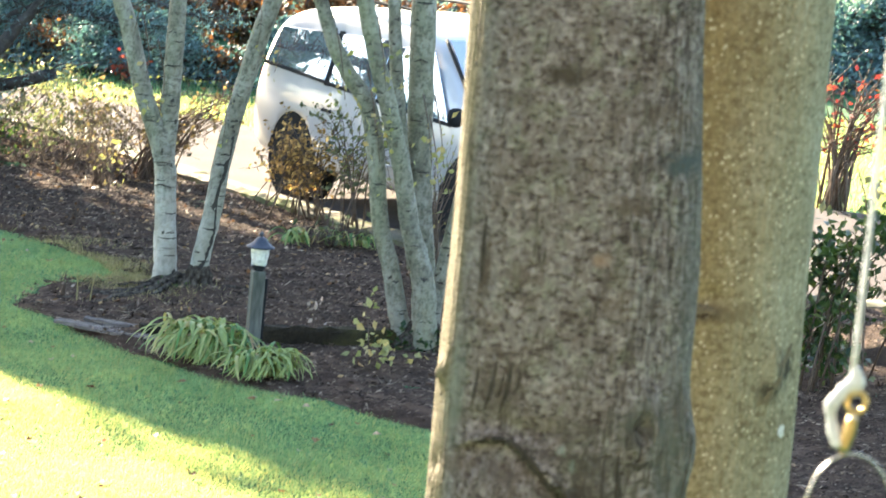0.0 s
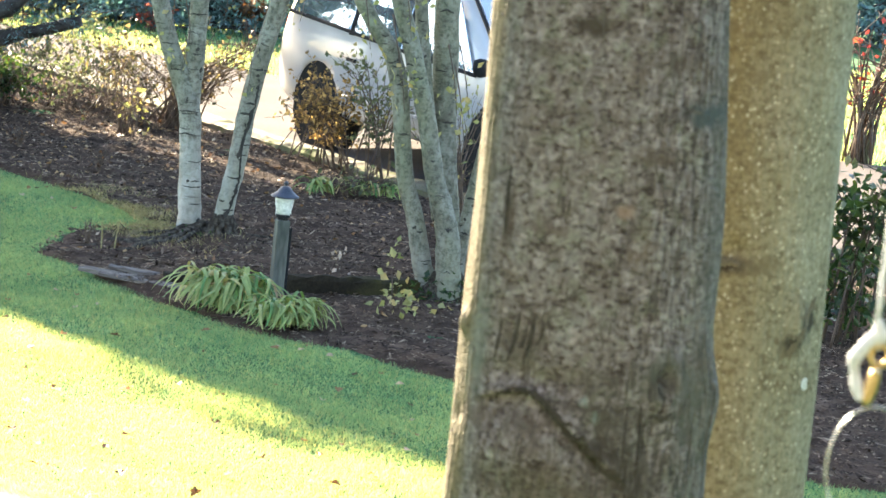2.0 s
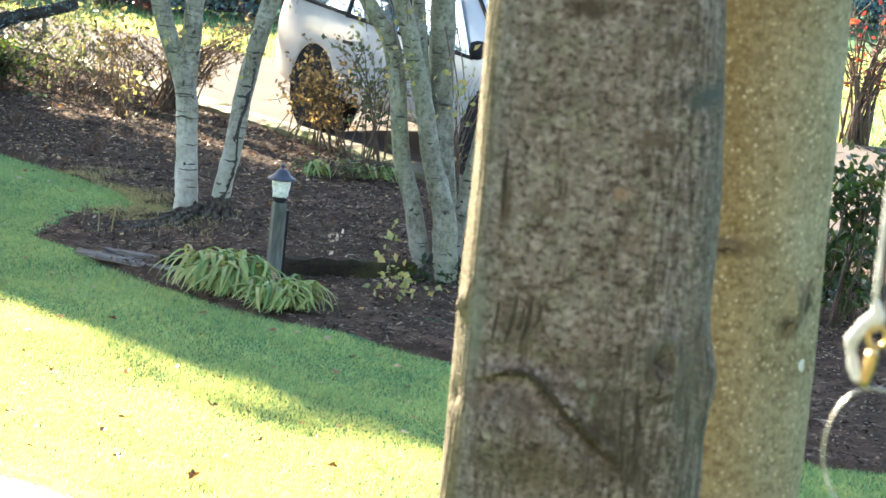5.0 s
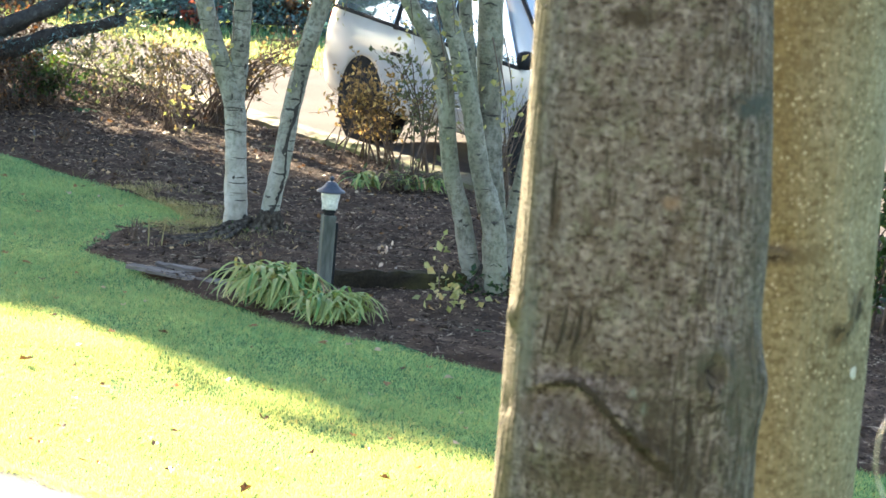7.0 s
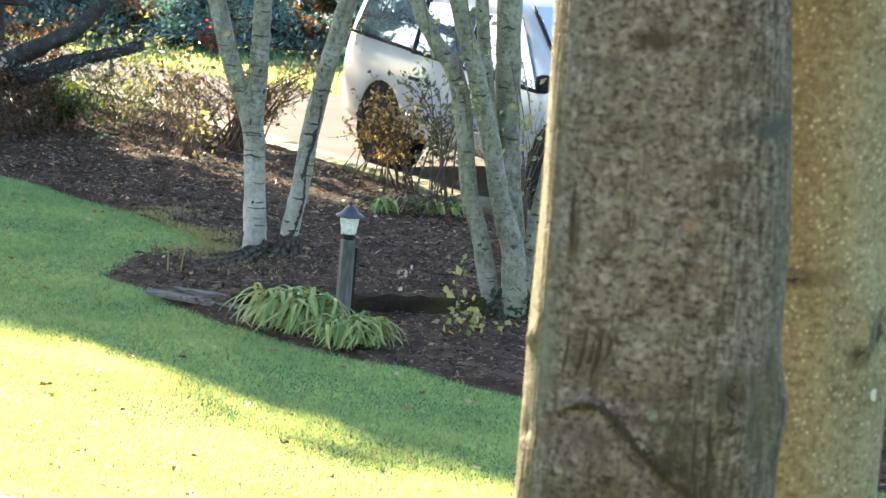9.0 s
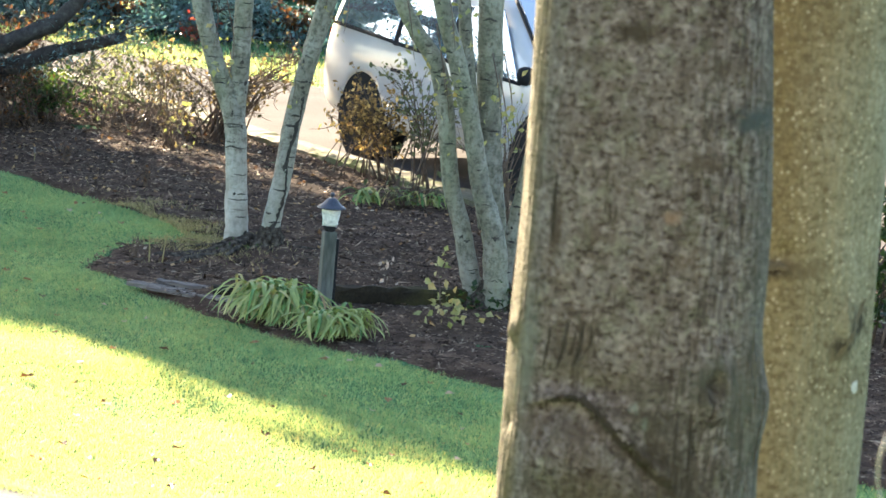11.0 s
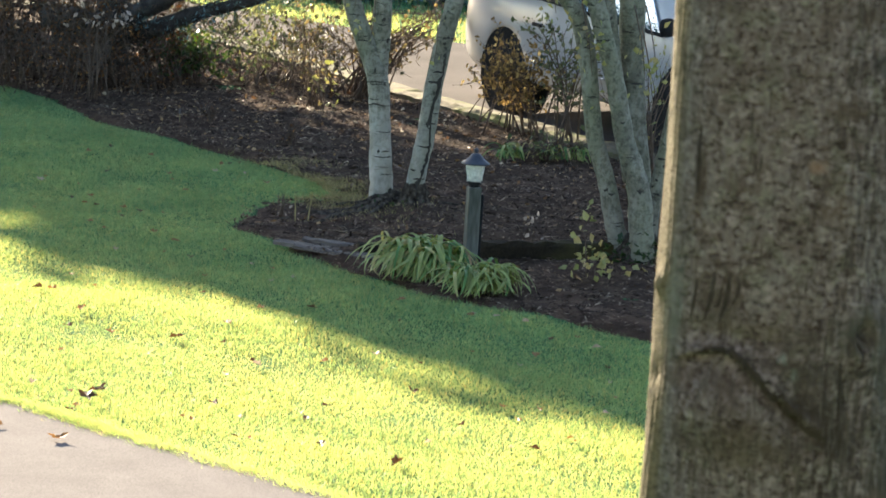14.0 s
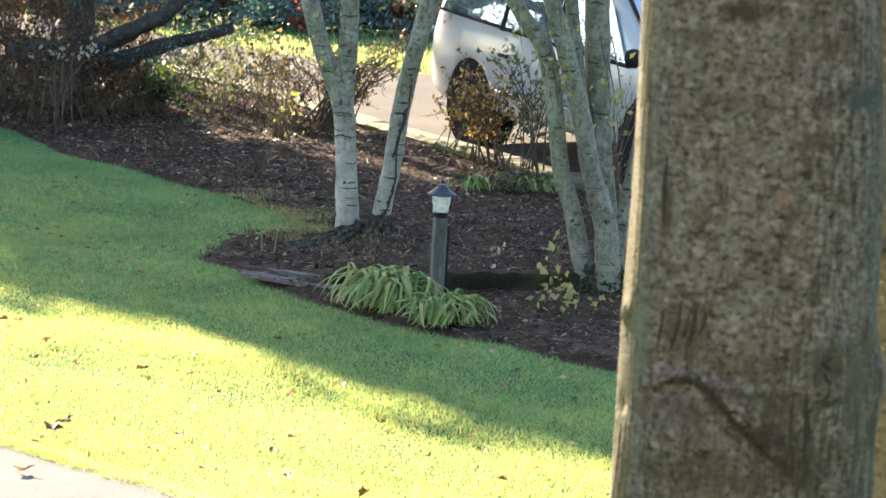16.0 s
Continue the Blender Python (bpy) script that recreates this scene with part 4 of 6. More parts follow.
def garden_lamp():
    t = thing("garden_lamp", -0.735, 18.90, 0.0, "slate-blue capped lantern with frosted glass on a wooden post", "garden lamp")
    bm = box_bm(0.088, 0.088, 0.66, 0.008)
    bmesh.ops.translate(bm, verts=bm.verts, vec=(0, 0, 0.22))
    part("post", bm, M_POST, t)
    bm = box_bm(0.018, 0.022, 0.50, 0.004)
    bmesh.ops.translate(bm, verts=bm.verts, vec=(0.055, -0.02, 0.25))
    part("conduit", bm, M_BLACK, t, "dark cable conduit")
    part("collar", lathe([(0.036, 0.50), (0.036, 0.565), (0.046, 0.567), (0.046, 0.585), (0.030, 0.588)]), M_BLACK, t, "black metal collar")
    part("glass", lathe([(0.043, 0.588), (0.048, 0.60), (0.062, 0.66), (0.064, 0.70), (0.060, 0.715)]), M_FROST, t, "frosted white glass", smooth=True)
    cap = part("cap", lathe([(0.060, 0.702), (0.096, 0.706), (0.098, 0.714), (0.078, 0.726), (0.056, 0.742), (0.042, 0.762), (0.028, 0.776), (0.008, 0.780)]), M_SLATE, t, "slate-blue metal cap", smooth=True)
    part("finial", lathe([(0.006, 0.778), (0.008, 0.786), (0.016, 0.794), (0.016, 0.806), (0.009, 0.814), (0.003, 0.817)], 12), M_SLATE, cap, smooth=True)
    for a in range(4):
        an = math.pi / 2 * a + 0.4
        bm = box_bm(0.006, 0.006, 0.12, 0.001, 1)
        bmesh.ops.translate(bm, verts=bm.verts, vec=(0.064 * math.cos(an), 0.064 * math.sin(an), 0.648))
        part("cage_bar", bm, M_FROST, t)
    t.rotation_euler = (0, radians(0.5), radians(18))
    return t


garden_lamp()


# ---- timber edging, board, strap-leaved clump, small plants ----
def timber(x0, y0, x1, y1, z, h, d, name, material, label, seed):
    rng = np.random.default_rng(seed)
    n, length = 14, math.hypot(x1 - x0, y1 - y0)
    prof = [(-0.5, 0), (-0.5, 0.85), (-0.36, 1.0), (0.36, 1.0), (0.5, 0.85), (0.5, 0)]
    v = []
    split = rng.uniform(0.0, 0.14, len(prof)) if name == "weathered_board" else [0.0] * len(prof)
    for i in range(n):
        for (o, u), cut in zip(prof, split):
            u = u * (1 - cut * (1 + math.sin(i * 1.9)))
            v.append((length * (i / (n - 1) - 0.5), o * d + rng.normal() * d * 0.04, u * h + rng.normal() * h * 0.04 * (u > 0)))
    k = len(prof)
    f = [(i * k + j, i * k + (j + 1) % k, (i + 1) * k + (j + 1) % k, (i + 1) * k + j) for i in range(n - 1) for j in range(k)]
    f += [tuple(range(k))[::-1], tuple((n - 1) * k + j for j in range(k))]
    ob = link_mesh(name, v, f, material)
    ob.matrix_world = pose((x0 + x1) / 2, (y0 + y1) / 2, z, 0, 0, math.degrees(math.atan2(y1 - y0, x1 - x0)))
    return tagged(ob, label, "edging")


timber(-1.5, 18.92, -0.72, 19.12, -0.02, 0.13, 0.12, "landscape_timber", M_TIMBER, "dark mossy landscape timber holding back the bed", 1)
timber(-0.70, 19.12, 0.30, 19.42, -0.02, 0.16, 0.12, "landscape_timber", M_TIMBER, "dark mossy landscape timber holding back the bed", 2)
timber(-2.08, 19.16, -1.30, 18.74, 0.030, 0.030, 0.10, "weathered_board", M_DRIFT, "split grey weathered board lying at the lawn edge", 3)
timber(-1.95, 19.02, -1.40, 18.72, 0.030, 0.024, 0.030, "weathered_board", M_DRIFT, "split grey weathered board lying at the lawn edge", 5)
timber(-1.90, 19.22, -1.22, 18.86, 0.030, 0.05, 0.05, "weathered_board", M_DRIFT, "split grey weathered board lying at the lawn edge", 4)


def strap_clump(x, y, z, spread, height, count, lean, label, seed, width=0.013, fan=0.9, crest=(0.32, 0.0)):
    """A clump of long arching strap leaves, each a folded tapering ribbon."""
    rng = np.random.default_rng(seed)
    t = thing("daylily_clump", x, y, z, label, "plant", "strap-leaved clumps in the bed")
    rest_v, rest_f = [], []
    for made in range(count):
        a = rng.normal() * fan + lean if rng.uniform() < 0.9 else rng.uniform(0, 2 * math.pi)
        out, h = spread * rng.uniform(0.45, 1.1), height * rng.uniform(0.55, 1.05)
        on = rng.uniform(-1, 1)
        bx, by = on * crest[0] + rng.normal() * spread * 0.12, on * crest[1] + rng.normal() * spread * 0.14
        a -= on * -0.55
        w, fall = width * rng.uniform(0.6, 1.25), rng.uniform(0.8, 1.15)
        n, vs, fs = 9, [], []
        curl = rng.normal() * 0.7
        for k in range(n):
            u = k / (n - 1)
            r = out * (1 - (1 - u) ** 1.7)
            zz = h * math.sin(math.pi * min(1.0, (u * fall) ** 0.62))
            an = a + curl * u
            px, py, pz = bx + math.cos(an) * r, by + math.sin(an) * r, max(zz, 0.012 + 0.02 * rng.uniform())
            ww = w * (1 - u ** 3) + 0.0008
            sx, sy = -math.sin(an) * ww, math.cos(an) * ww
            vs += [(px - sx, py - sy, pz + ww * 0.35), (px, py, pz - ww * 0.2), (px + sx, py + sy, pz + ww * 0.35)]
        for k in range(n - 1):
            for j in range(2):
                i = k * 3 + j
                fs.append((i, i + 1, i + 4, i + 3))
        if made < min(130, count - 20):
            link_mesh("leaf", vs, fs, M_STRAP, t, smooth=True)
        else:
            rest_f += [tuple(i + len(rest_v) for i in q) for q in fs]
            rest_v += vs
    link_mesh("leaf_tuft", rest_v, rest_f, M_STRAP, t, smooth=True)["kind"] = "stuff"
    return t


strap_clump(-1.06, 18.38, 0.02, 0.35, 0.25, 320, -1.15, "drooping clump of yellow-green strap leaves by the lamp post", 31, 0.014, 0.5, (0.09, -0.06))
strap_clump(-0.65, 17.92, 0.02, 0.27, 0.18, 160, -0.9, "smaller flopped clump of green strap leaves by the lamp post", 32, 0.013, 0.6, (0.09, 0.0))
strap_clump(-0.60, 23.75, 0.03, 0.22, 0.15, 30, -1.6, "low tuft of pale green strap leaves near the kerb", 33, 0.011, 1.2, (0.12, 0.0))
strap_clump(-0.12, 23.85, 0.03, 0.22, 0.14, 30, -1.6, "low tuft of yellow-green strap leaves near the kerb", 34, 0.011, 1.2, (0.12, 0.0))


def leafy_sprig(x, y, z, height, count, size, material, label, seed, name="seedling", width=0.12):
    rng = np.random.default_rng(seed)
    t = thing(name, x, y, z, label, "plant")
    p = [(0, 0, -0.02), (rng.normal() * 0.03, 0, height * 0.5), (rng.normal() * 0.05 - 0.03, 0, height)]
    tubes("stem", [(p, [0.006, 0.004, 0.002])], M_TWIG, t, sides=5, steps=4)
    spots = [(rng.normal() * width * (1.3 - u), rng.normal() * width * (1.3 - u), 0.04 + u * height) for u in rng.uniform(0, 1, count)]
    leaf_cloud("leaves", spots, size, material, t, seed=seed, long=1.2, droop=0.1)
    return t


leafy_sprig(0.06, 18.70, 0.03, 0.46, 26, 0.055, M_LEAF_YEL, "thin sapling with pale yellow-green leaves", 51, width=0.05)
leafy_sprig(0.14, 18.42, 0.03, 0.15, 44, 0.045, M_LEAF_YEL, "low plant with yellow-green rounded leaves", 52, width=0.13)
leafy_sprig(-0.33, 19.3, 0.09, 0.20, 14, 0.035, M_LEAF_PALE, "small dry weed with pale seed heads", 53, width=0.035)
leafy_sprig(-2.48, 26.25, 0.03, 0.42, 30, 0.052, M_LEAF_YEL, "slender plant with hanging yellow leaves", 55, width=0.09)
shrub("dead_stalks", -3.33, 24.83, 0.03, 0.20, 0.12, 12, 30, 0.03, M_LEAF_RUST, "small dark dead tuft in the mulch", 56, "plant", twigs=2)
shrub("dead_stalks", -2.52, 23.83, 0.03, 0.20, 0.10, 12, 30, 0.03, M_LEAF_RUST, "small dark dead tuft in the mulch", 57, "plant", twigs=2)
shrub("dead_stalks", -2.2, 20.3, 0.03, 0.22, 0.12, 7, 0, 0.02, M_LEAF_PALE, "few thin dry pale stalks in the bed", 54, "plant", twigs=1)


def dead_stem(x, y, z, height, tilt, label):
    """One dry upright stem, left from the summer."""
    t = thing("dry_stem", x, y, z, label, "plant")
    tubes("stem", [([(0, 0, -0.02), (tilt * 0.4, 0.01, height * 0.55), (tilt, 0, height)], [0.006, 0.005, 0.003])], M_STRAW, t, sides=6, steps=3)
    return t


dead_stem(-2.06, 20.09, 0.03, 0.20, -0.01, "pale dry stem standing in the mulch")
dead_stem(-1.97, 20.11, 0.03, 0.22, 0.03, "pale dry stem standing in the mulch")


def plant_tag():
    """A small pale tag on a thin stake."""
    t = thing("plant_tag", -3.62, 24.85, 0.03, "small pale plant tag on a thin stake", "plant tag")
    bm = box_bm(0.006, 0.004, 0.12, 0.001, 1)
    bmesh.ops.translate(bm, verts=bm.verts, vec=(0, 0, 0.05))
    part("stake", bm, M_STRAW, t)
    bm = box_bm(0.022, 0.003, 0.05, 0.001, 1)
    bmesh.ops.translate(bm, verts=bm.verts, vec=(0, -0.004, 0.095))
    part("plate", bm, M_DRIFT, t, "pale plate")
    t.rotation_euler = (radians(-12), 0, radians(15))


plant_tag()


def dry_grass():
    """Thin tan grass that has crept from the lawn into the bed, a sun patch put into its pale colour."""
    rng = np.random.default_rng(77)
    n = 9500
    u, c = rng.normal(size=n), rng.normal(size=n)
    x, y = -2.05 + 0.34 * u + 0.05 * c, 21.67 - 0.50 * u + 0.42 * c
    keep = (signed_inside(x, y, BED) > -0.1) & (ripple(x * 2.3, y * 2.3) > -0.25)
    x, y = x[keep], y[keep]
    n = len(x)
    a, h, w = rng.uniform(0, 2 * np.pi, n), rng.uniform(0.015, 0.05, n), rng.uniform(0.002, 0.004, n)
    z = bed_height(x, y) - 0.005
    b0 = np.stack([x - np.cos(a) * w, y - np.sin(a) * w, z], 1)
    b1 = np.stack([x + np.cos(a) * w, y + np.sin(a) * w, z], 1)
    tip = np.stack([x + rng.normal(size=n) * 0.03, y + rng.normal(size=n) * 0.03, z + h], 1)
    k = np.arange(n) * 3
    return link_mesh("dry_grass", np.stack([b0, b1, tip], 1).reshape(-1, 3), np.stack([k, k + 1, k + 2], 1), M_STRAW)


tagged(dry_grass(), "thin tan and olive grass at the bed tip", "grass", kind="stuff")


# ---- the minivan on the driveway ----
def minivan():
    """A white minivan; x runs from the rear wheel to the front wheel, y to the side that faces away from the garden."""
    t = thing("minivan", 0.02, 27.42, 0.026, "white minivan with dark windows parked on the driveway", "car")
    t.rotation_euler = (0, 0, radians(-58.6))
    t.scale = (1.06, 1.06, 1.06)
    W = 0.93
    # outline of the side: x, z of sill, waist, and roof, from tail to nose
    stations = [(-0.95, 0.50, 0.80, 0.95, 1.00), (-0.92, 0.36, 0.92, 1.14, 1.20), (-0.84, 0.30, 1.00, 1.46, 1.50), (-0.62, 0.26, 1.02, 1.60, 1.66), (0.0, 0.24, 1.02, 1.68, 1.74), (0.6, 0.24, 1.00, 1.71, 1.77),
                (1.3, 0.24, 0.99, 1.70, 1.77), (1.95, 0.24, 0.98, 1.62, 1.69), (2.42, 0.24, 0.97, 1.36, 1.42), (2.85, 0.24, 0.95, 1.05, 1.09), (3.25, 0.25, 0.87, 0.95, 0.99), (3.65, 0.28, 0.74, 0.80, 0.83), (3.82, 0.36, 0.58, 0.66, 0.68)]
    bm = bmesh.new()
    rings = []
    for x, z0, zw, zr, zt in stations:
        nose = max(0.0, (x - 2.6) / 1.2) ** 2 * 0.22 + max(0.0, (-0.6 - x) / 0.32) ** 2 * 0.10
        w = W - nose
        tuck = 0.20 * min(1.0, max(0.0, (zr - zw) / 0.6))
        half = [(w - 0.06, z0), (w, z0 + 0.14), (w + 0.015, (z0 + zw) / 2 + 0.1), (w - 0.01, zw), (w - tuck * 0.9, zr - 0.02 if zr > zw + 0.05 else zr), (w - tuck - 0.10, zt - 0.01), (w * 0.45, zt + 0.015)]
        ring = [bm.verts.new((x, -a, z)) for a, z in half] + [bm.verts.new((x, a, z)) for a, z in half[::-1]]
        rings.append(ring)
    for a, b in zip(rings, rings[1:]):
        for k in range(len(a)):
            bm.faces.new((a[k], a[(k + 1) % len(a)], b[(k + 1) % len(a)], b[k]))
    bm.faces.new(rings[0])
    bm.faces.new(rings[-1][::-1])
    body = part("body", bm, M_PAINT, t, smooth=True)
    sub = body.modifiers.new("round", "SUBSURF")
    sub.levels = sub.render_levels = 2
    # the four wheel openings are cut out of the shell
    for n_cut, (x, s) in enumerate(((0.0, -1), (0.0, 1), (2.93, -1), (2.93, 1))):
        cutter = part("cutter", lathe([(0.405, -0.30), (0.405, 0.30)], 40), M_BLACK)
        cutter.matrix_world = Matrix.Translation(t.location) @ t.rotation_euler.to_matrix().to_4x4() @ Matrix.Scale(1.06, 4) @ pose(x, s * (W + 0.02), 0.365, 90)
        cut = body.modifiers.new("opening", "BOOLEAN")
        cut.operation, cut.object, cut.solver = "DIFFERENCE", cutter, "EXACT"
    bpy.context.view_layer.update()
    shell = bpy.data.meshes.new_from_object(body.evaluated_get(bpy.context.evaluated_depsgraph_get()))
    body.modifiers.clear()
    body.data = shell
    for ob in [o for o in bpy.data.objects if o.name.startswith("cutter")]:
        bpy.data.objects.remove(ob)

    def panel(name, corners, off, material, label, parent=body, depth=0.012):
        """A thin bevelled panel set on the skin."""
        v = [Vector(c) for c in corners]
        n = (v[1] - v[0]).cross(v[2] - v[0]).normalized()
        b = bmesh.new()
        top = [b.verts.new(c + n * off) for c in v]
        low = [b.verts.new(c + n * (off - depth)) for c in v]
        b.faces.new(top)
        b.faces.new(low[::-1])
        for k in range(len(v)):
            b.faces.new((top[k], low[k], low[(k + 1) % len(v)], top[(k + 1) % len(v)]))
        bmesh.ops.bevel(b, geom=[e for e in b.edges if e.verts[0] in top and e.verts[1] in top], offset=0.005, segments=1, affect="EDGES")
        return part(name, b, material, parent, label)

    def side_y(x, z, s):
        """Half width of the skin above the waist."""
        return s * (W - 0.01 - 0.178 * max(0.0, (z - 0.96) / 0.68))

    for s in (-1, 1):
        for x0, x1, u0, u1, z0, z2, z1 in ((-0.66, 0.44, -0.56, 0.44, 1.16, 1.10, 1.52), (0.52, 1.36, 0.52, 1.36, 1.095, 1.05, 1.56), (1.44, 2.56, 1.44, 2.04, 1.045, 1.0, 1.55)):
            c = [(x0, side_y(x0, z0, s), z0), (x1, side_y(x1, z2, s), z2), (u1, side_y(u1, z1, s), z1), (u0, side_y(u0, z1 - 0.03, s), z1 - 0.03)]
            if s > 0:
                c = c[::-1]
            panel("side_window", c, 0.020, M_CARGLASS, "dark tinted glass")
            c = [(x0 - 0.03, side_y(0, z0 - 0.03, s), z0 - 0.03), (x1 + 0.05, side_y(0, z2 - 0.03, s), z2 - 0.03), (x1 + 0.05, side_y(0, z2, s), z2), (x0 - 0.03, side_y(0, z0, s), z0)]
            panel("window_trim", c if s < 0 else c[::-1], 0.027, M_BLACK, "black trim strip")
        for x in (0.435, 1.355):
            c = [(x, side_y(0, 1.06, s), 1.06), (x + 0.09, side_y(0, 1.06, s), 1.06), (x + 0.09, side_y(0, 1.55, s), 1.55), (x, side_y(0, 1.55, s), 1.55)]
            panel("door_pillar", c if s < 0 else c[::-1], 0.017, M_BLACK, "black door pillar")
        for z, h in ((0.50, 0.035),):
            c = [(0.42, s * (W + 0.012), z), (2.45, s * (W + 0.012), z), (2.45, s * (W + 0.012), z + h), (0.42, s * (W + 0.012), z + h)]
            panel("door_moulding", c if s < 0 else c[::-1], 0.016, M_PAINT, "")
        for x in (0.52, 1.34):
            c = [(x, s * (W + 0.006), 0.84), (x + 0.17, s * (W + 0.006), 0.84), (x + 0.17, s * (W + 0.006), 0.87), (x, s * (W + 0.006), 0.87)]
            panel("door_handle", c if s < 0 else c[::-1], 0.03, M_BLACK, "black door handle")
        mir = part("wing_mirror", lathe([(0.03, -0.09), (0.085, -0.07), (0.10, 0.0), (0.085, 0.07), (0.03, 0.09)], 14), M_BLACK, t, "black door mirror", smooth=True)
        mir.matrix_local = pose(2.80, s * 1.01, 1.08) @ Matrix.Diagonal((0.65, 0.8, 0.85, 1))
        rail = tubes("roof_rail", [([(-0.4, s * 0.66, 1.74), (-0.3, s * 0.66, 1.83), (1.4, s * 0.66, 1.84), (1.5, s * 0.66, 1.76)], [0.016] * 4)], M_BLACK, t, "black roof rail", sides=8, steps=4)
        for x in (0.0, 2.93):
            arch = part("wheel_arch", lathe([(0.405, -0.03), (0.425, -0.03), (0.425, 0.006), (0.405, 0.006)], 32), M_BLACK, body, "dark wheel arch lip")
            arch.matrix_local = pose(x, s * (W - 0.008), 0.365, 90 if s < 0 else -90)
            well = part("wheel_well", lathe([(0.40, 0.0), (0.40, 0.02)], 28), M_BLACK, body, "dark wheel well")
            well.matrix_local = pose(x, s * (W - 0.27), 0.36, 90 if s < 0 else -90)
            wheel = new("wheel")
            wheel.parent = t
            wheel.matrix_local = pose(x, s * (W - 0.13), 0.345, 90 if s < 0 else -90, 0, 0) @ Matrix.Scale(1.06, 4)
            part("tyre", lathe([(0.20, -0.10), (0.29, -0.10), (0.318, -0.085), (0.325, -0.05), (0.325, 0.05), (0.318, 0.085), (0.29, 0.115), (0.215, 0.118), (0.205, 0.09)], 32), M_TYRE, wheel, smooth=True)
            b = lathe([(0.205, 0.06), (0.20, 0.11), (0.17, 0.10), (0.07, 0.095), (0.055, 0.11), (0.0, 0.11)], 20)
            part("rim", b, M_RIM, wheel, "grey alloy rim")
    for s in (-1, 1):
        tubes("pillar_trim", [([(2.80, s * 0.80, 1.09), (2.42, s * 0.745, 1.38), (2.04, s * 0.68, 1.645)], [0.02, 0.018, 0.016])], M_BLACK, body, "black windscreen trim", sides=8, steps=4)
    panel("windscreen", [(2.76, -0.78, 1.10), (2.76, 0.78, 1.10), (2.02, 0.64, 1.62), (2.02, -0.64, 1.62)], 0.035, M_CARGLASS, "dark tinted glass")
    panel("rear_window", [(-0.92, 0.68, 1.14), (-0.92, -0.68, 1.14), (-0.80, -0.60, 1.46), (-0.80, 0.60, 1.46)], 0.03, M_CARGLASS, "dark tinted glass")
    for s in (-1, 1):
        c = [(-0.925, s * 0.62, 0.72), (-0.90, s * 0.84, 0.72), (-0.86, s * 0.82, 1.08), (-0.885, s * 0.66, 1.08)]
        panel("tail_light", c if s < 0 else c[::-1], 0.02, M_LENS, "red tail light")
    return t


minivan()


# ---- evergreens ----
def spruce(x, y, height, radius, low, boughs, seed, label, sprays=70, name="spruce_tree", spray=0.13, taper=0.75, widest=99.0):
    """A blue spruce: a straight trunk with whorled drooping boughs, each clothed in short needle sprays."""
    rng = np.random.default_rng(seed)
    t = thing(name, x, y, 0.0, label, "tree")
    tubes("trunk", [([(0, 0, -0.1), (0, 0, height * 0.5), (0, 0, height)], [0.05 + height * 0.010, height * 0.008, 0.02])], M_SPRUCEBARK, t, sides=12, steps=4)
    runs, spots = [], []
    for _ in range(boughs):
        u = rng.uniform() ** 1.15
        z = low + (height - low) * u
        a = rng.uniform(0, 2 * math.pi)
        out = min(radius * (1 - u) ** taper, widest) * rng.uniform(0.75, 1.05) + 0.15
        p0, p1 = np.array([0, 0, z]), np.array([math.cos(a) * out * 0.55, math.sin(a) * out * 0.55, z - 0.10 * out])
        p2 = np.array([math.cos(a) * out, math.sin(a) * out, max(z - 0.22 * out, 0.15)])
        runs.append(([p0, p1, p2], [0.03 + 0.008 * out, 0.018, 0.005]))
        for _ in range(sprays):
            v = rng.uniform(0.22, 1.0)
            c = p0 * (1 - v) + p2 * v + np.array([0, 0, 0.05 * math.sin(v * 3)])
            spots.append(c + rng.normal(size=3) * np.array([0.16, 0.16, 0.07]) * (0.5 + v) * min(out, 1.5))
    tubes("bough_growth", runs, M_SPRUCEBARK, t, sides=4, steps=2)["kind"] = "stuff"
    leaf_cloud("needles", spots, spray, M_NEEDLE, t, seed=seed, droop=0.25, long=1.9)
    return t


spruce(-4.85, 28.4, 12.0, 1.6, 4.3, 240, 101, "tall blue spruce with dark bare lower limbs", sprays=80, taper=0.5, spray=0.16)
# three spruces added out of view, placed to cast shade on bed and lawn
spruce(-9.6, 35.4, 13.0, 1.3, 5.4, 200, 103, "tall blue spruce, unseen, added to shade the bed", sprays=90, taper=0.4, spray=0.18)
spruce(-7.59, 35.67, 13.0, 1.5, 5.2, 170, 104, "tall blue spruce, unseen, added to shade the right of the bed", sprays=90, taper=0.4, spray=0.18)
spruce(-11.7, 36.0, 9.0, 6.4, 0.4, 560, 102, "dense conical blue spruce, unseen, added to shade the lawn", sprays=110, taper=1.0, spray=0.2, widest=2.2)


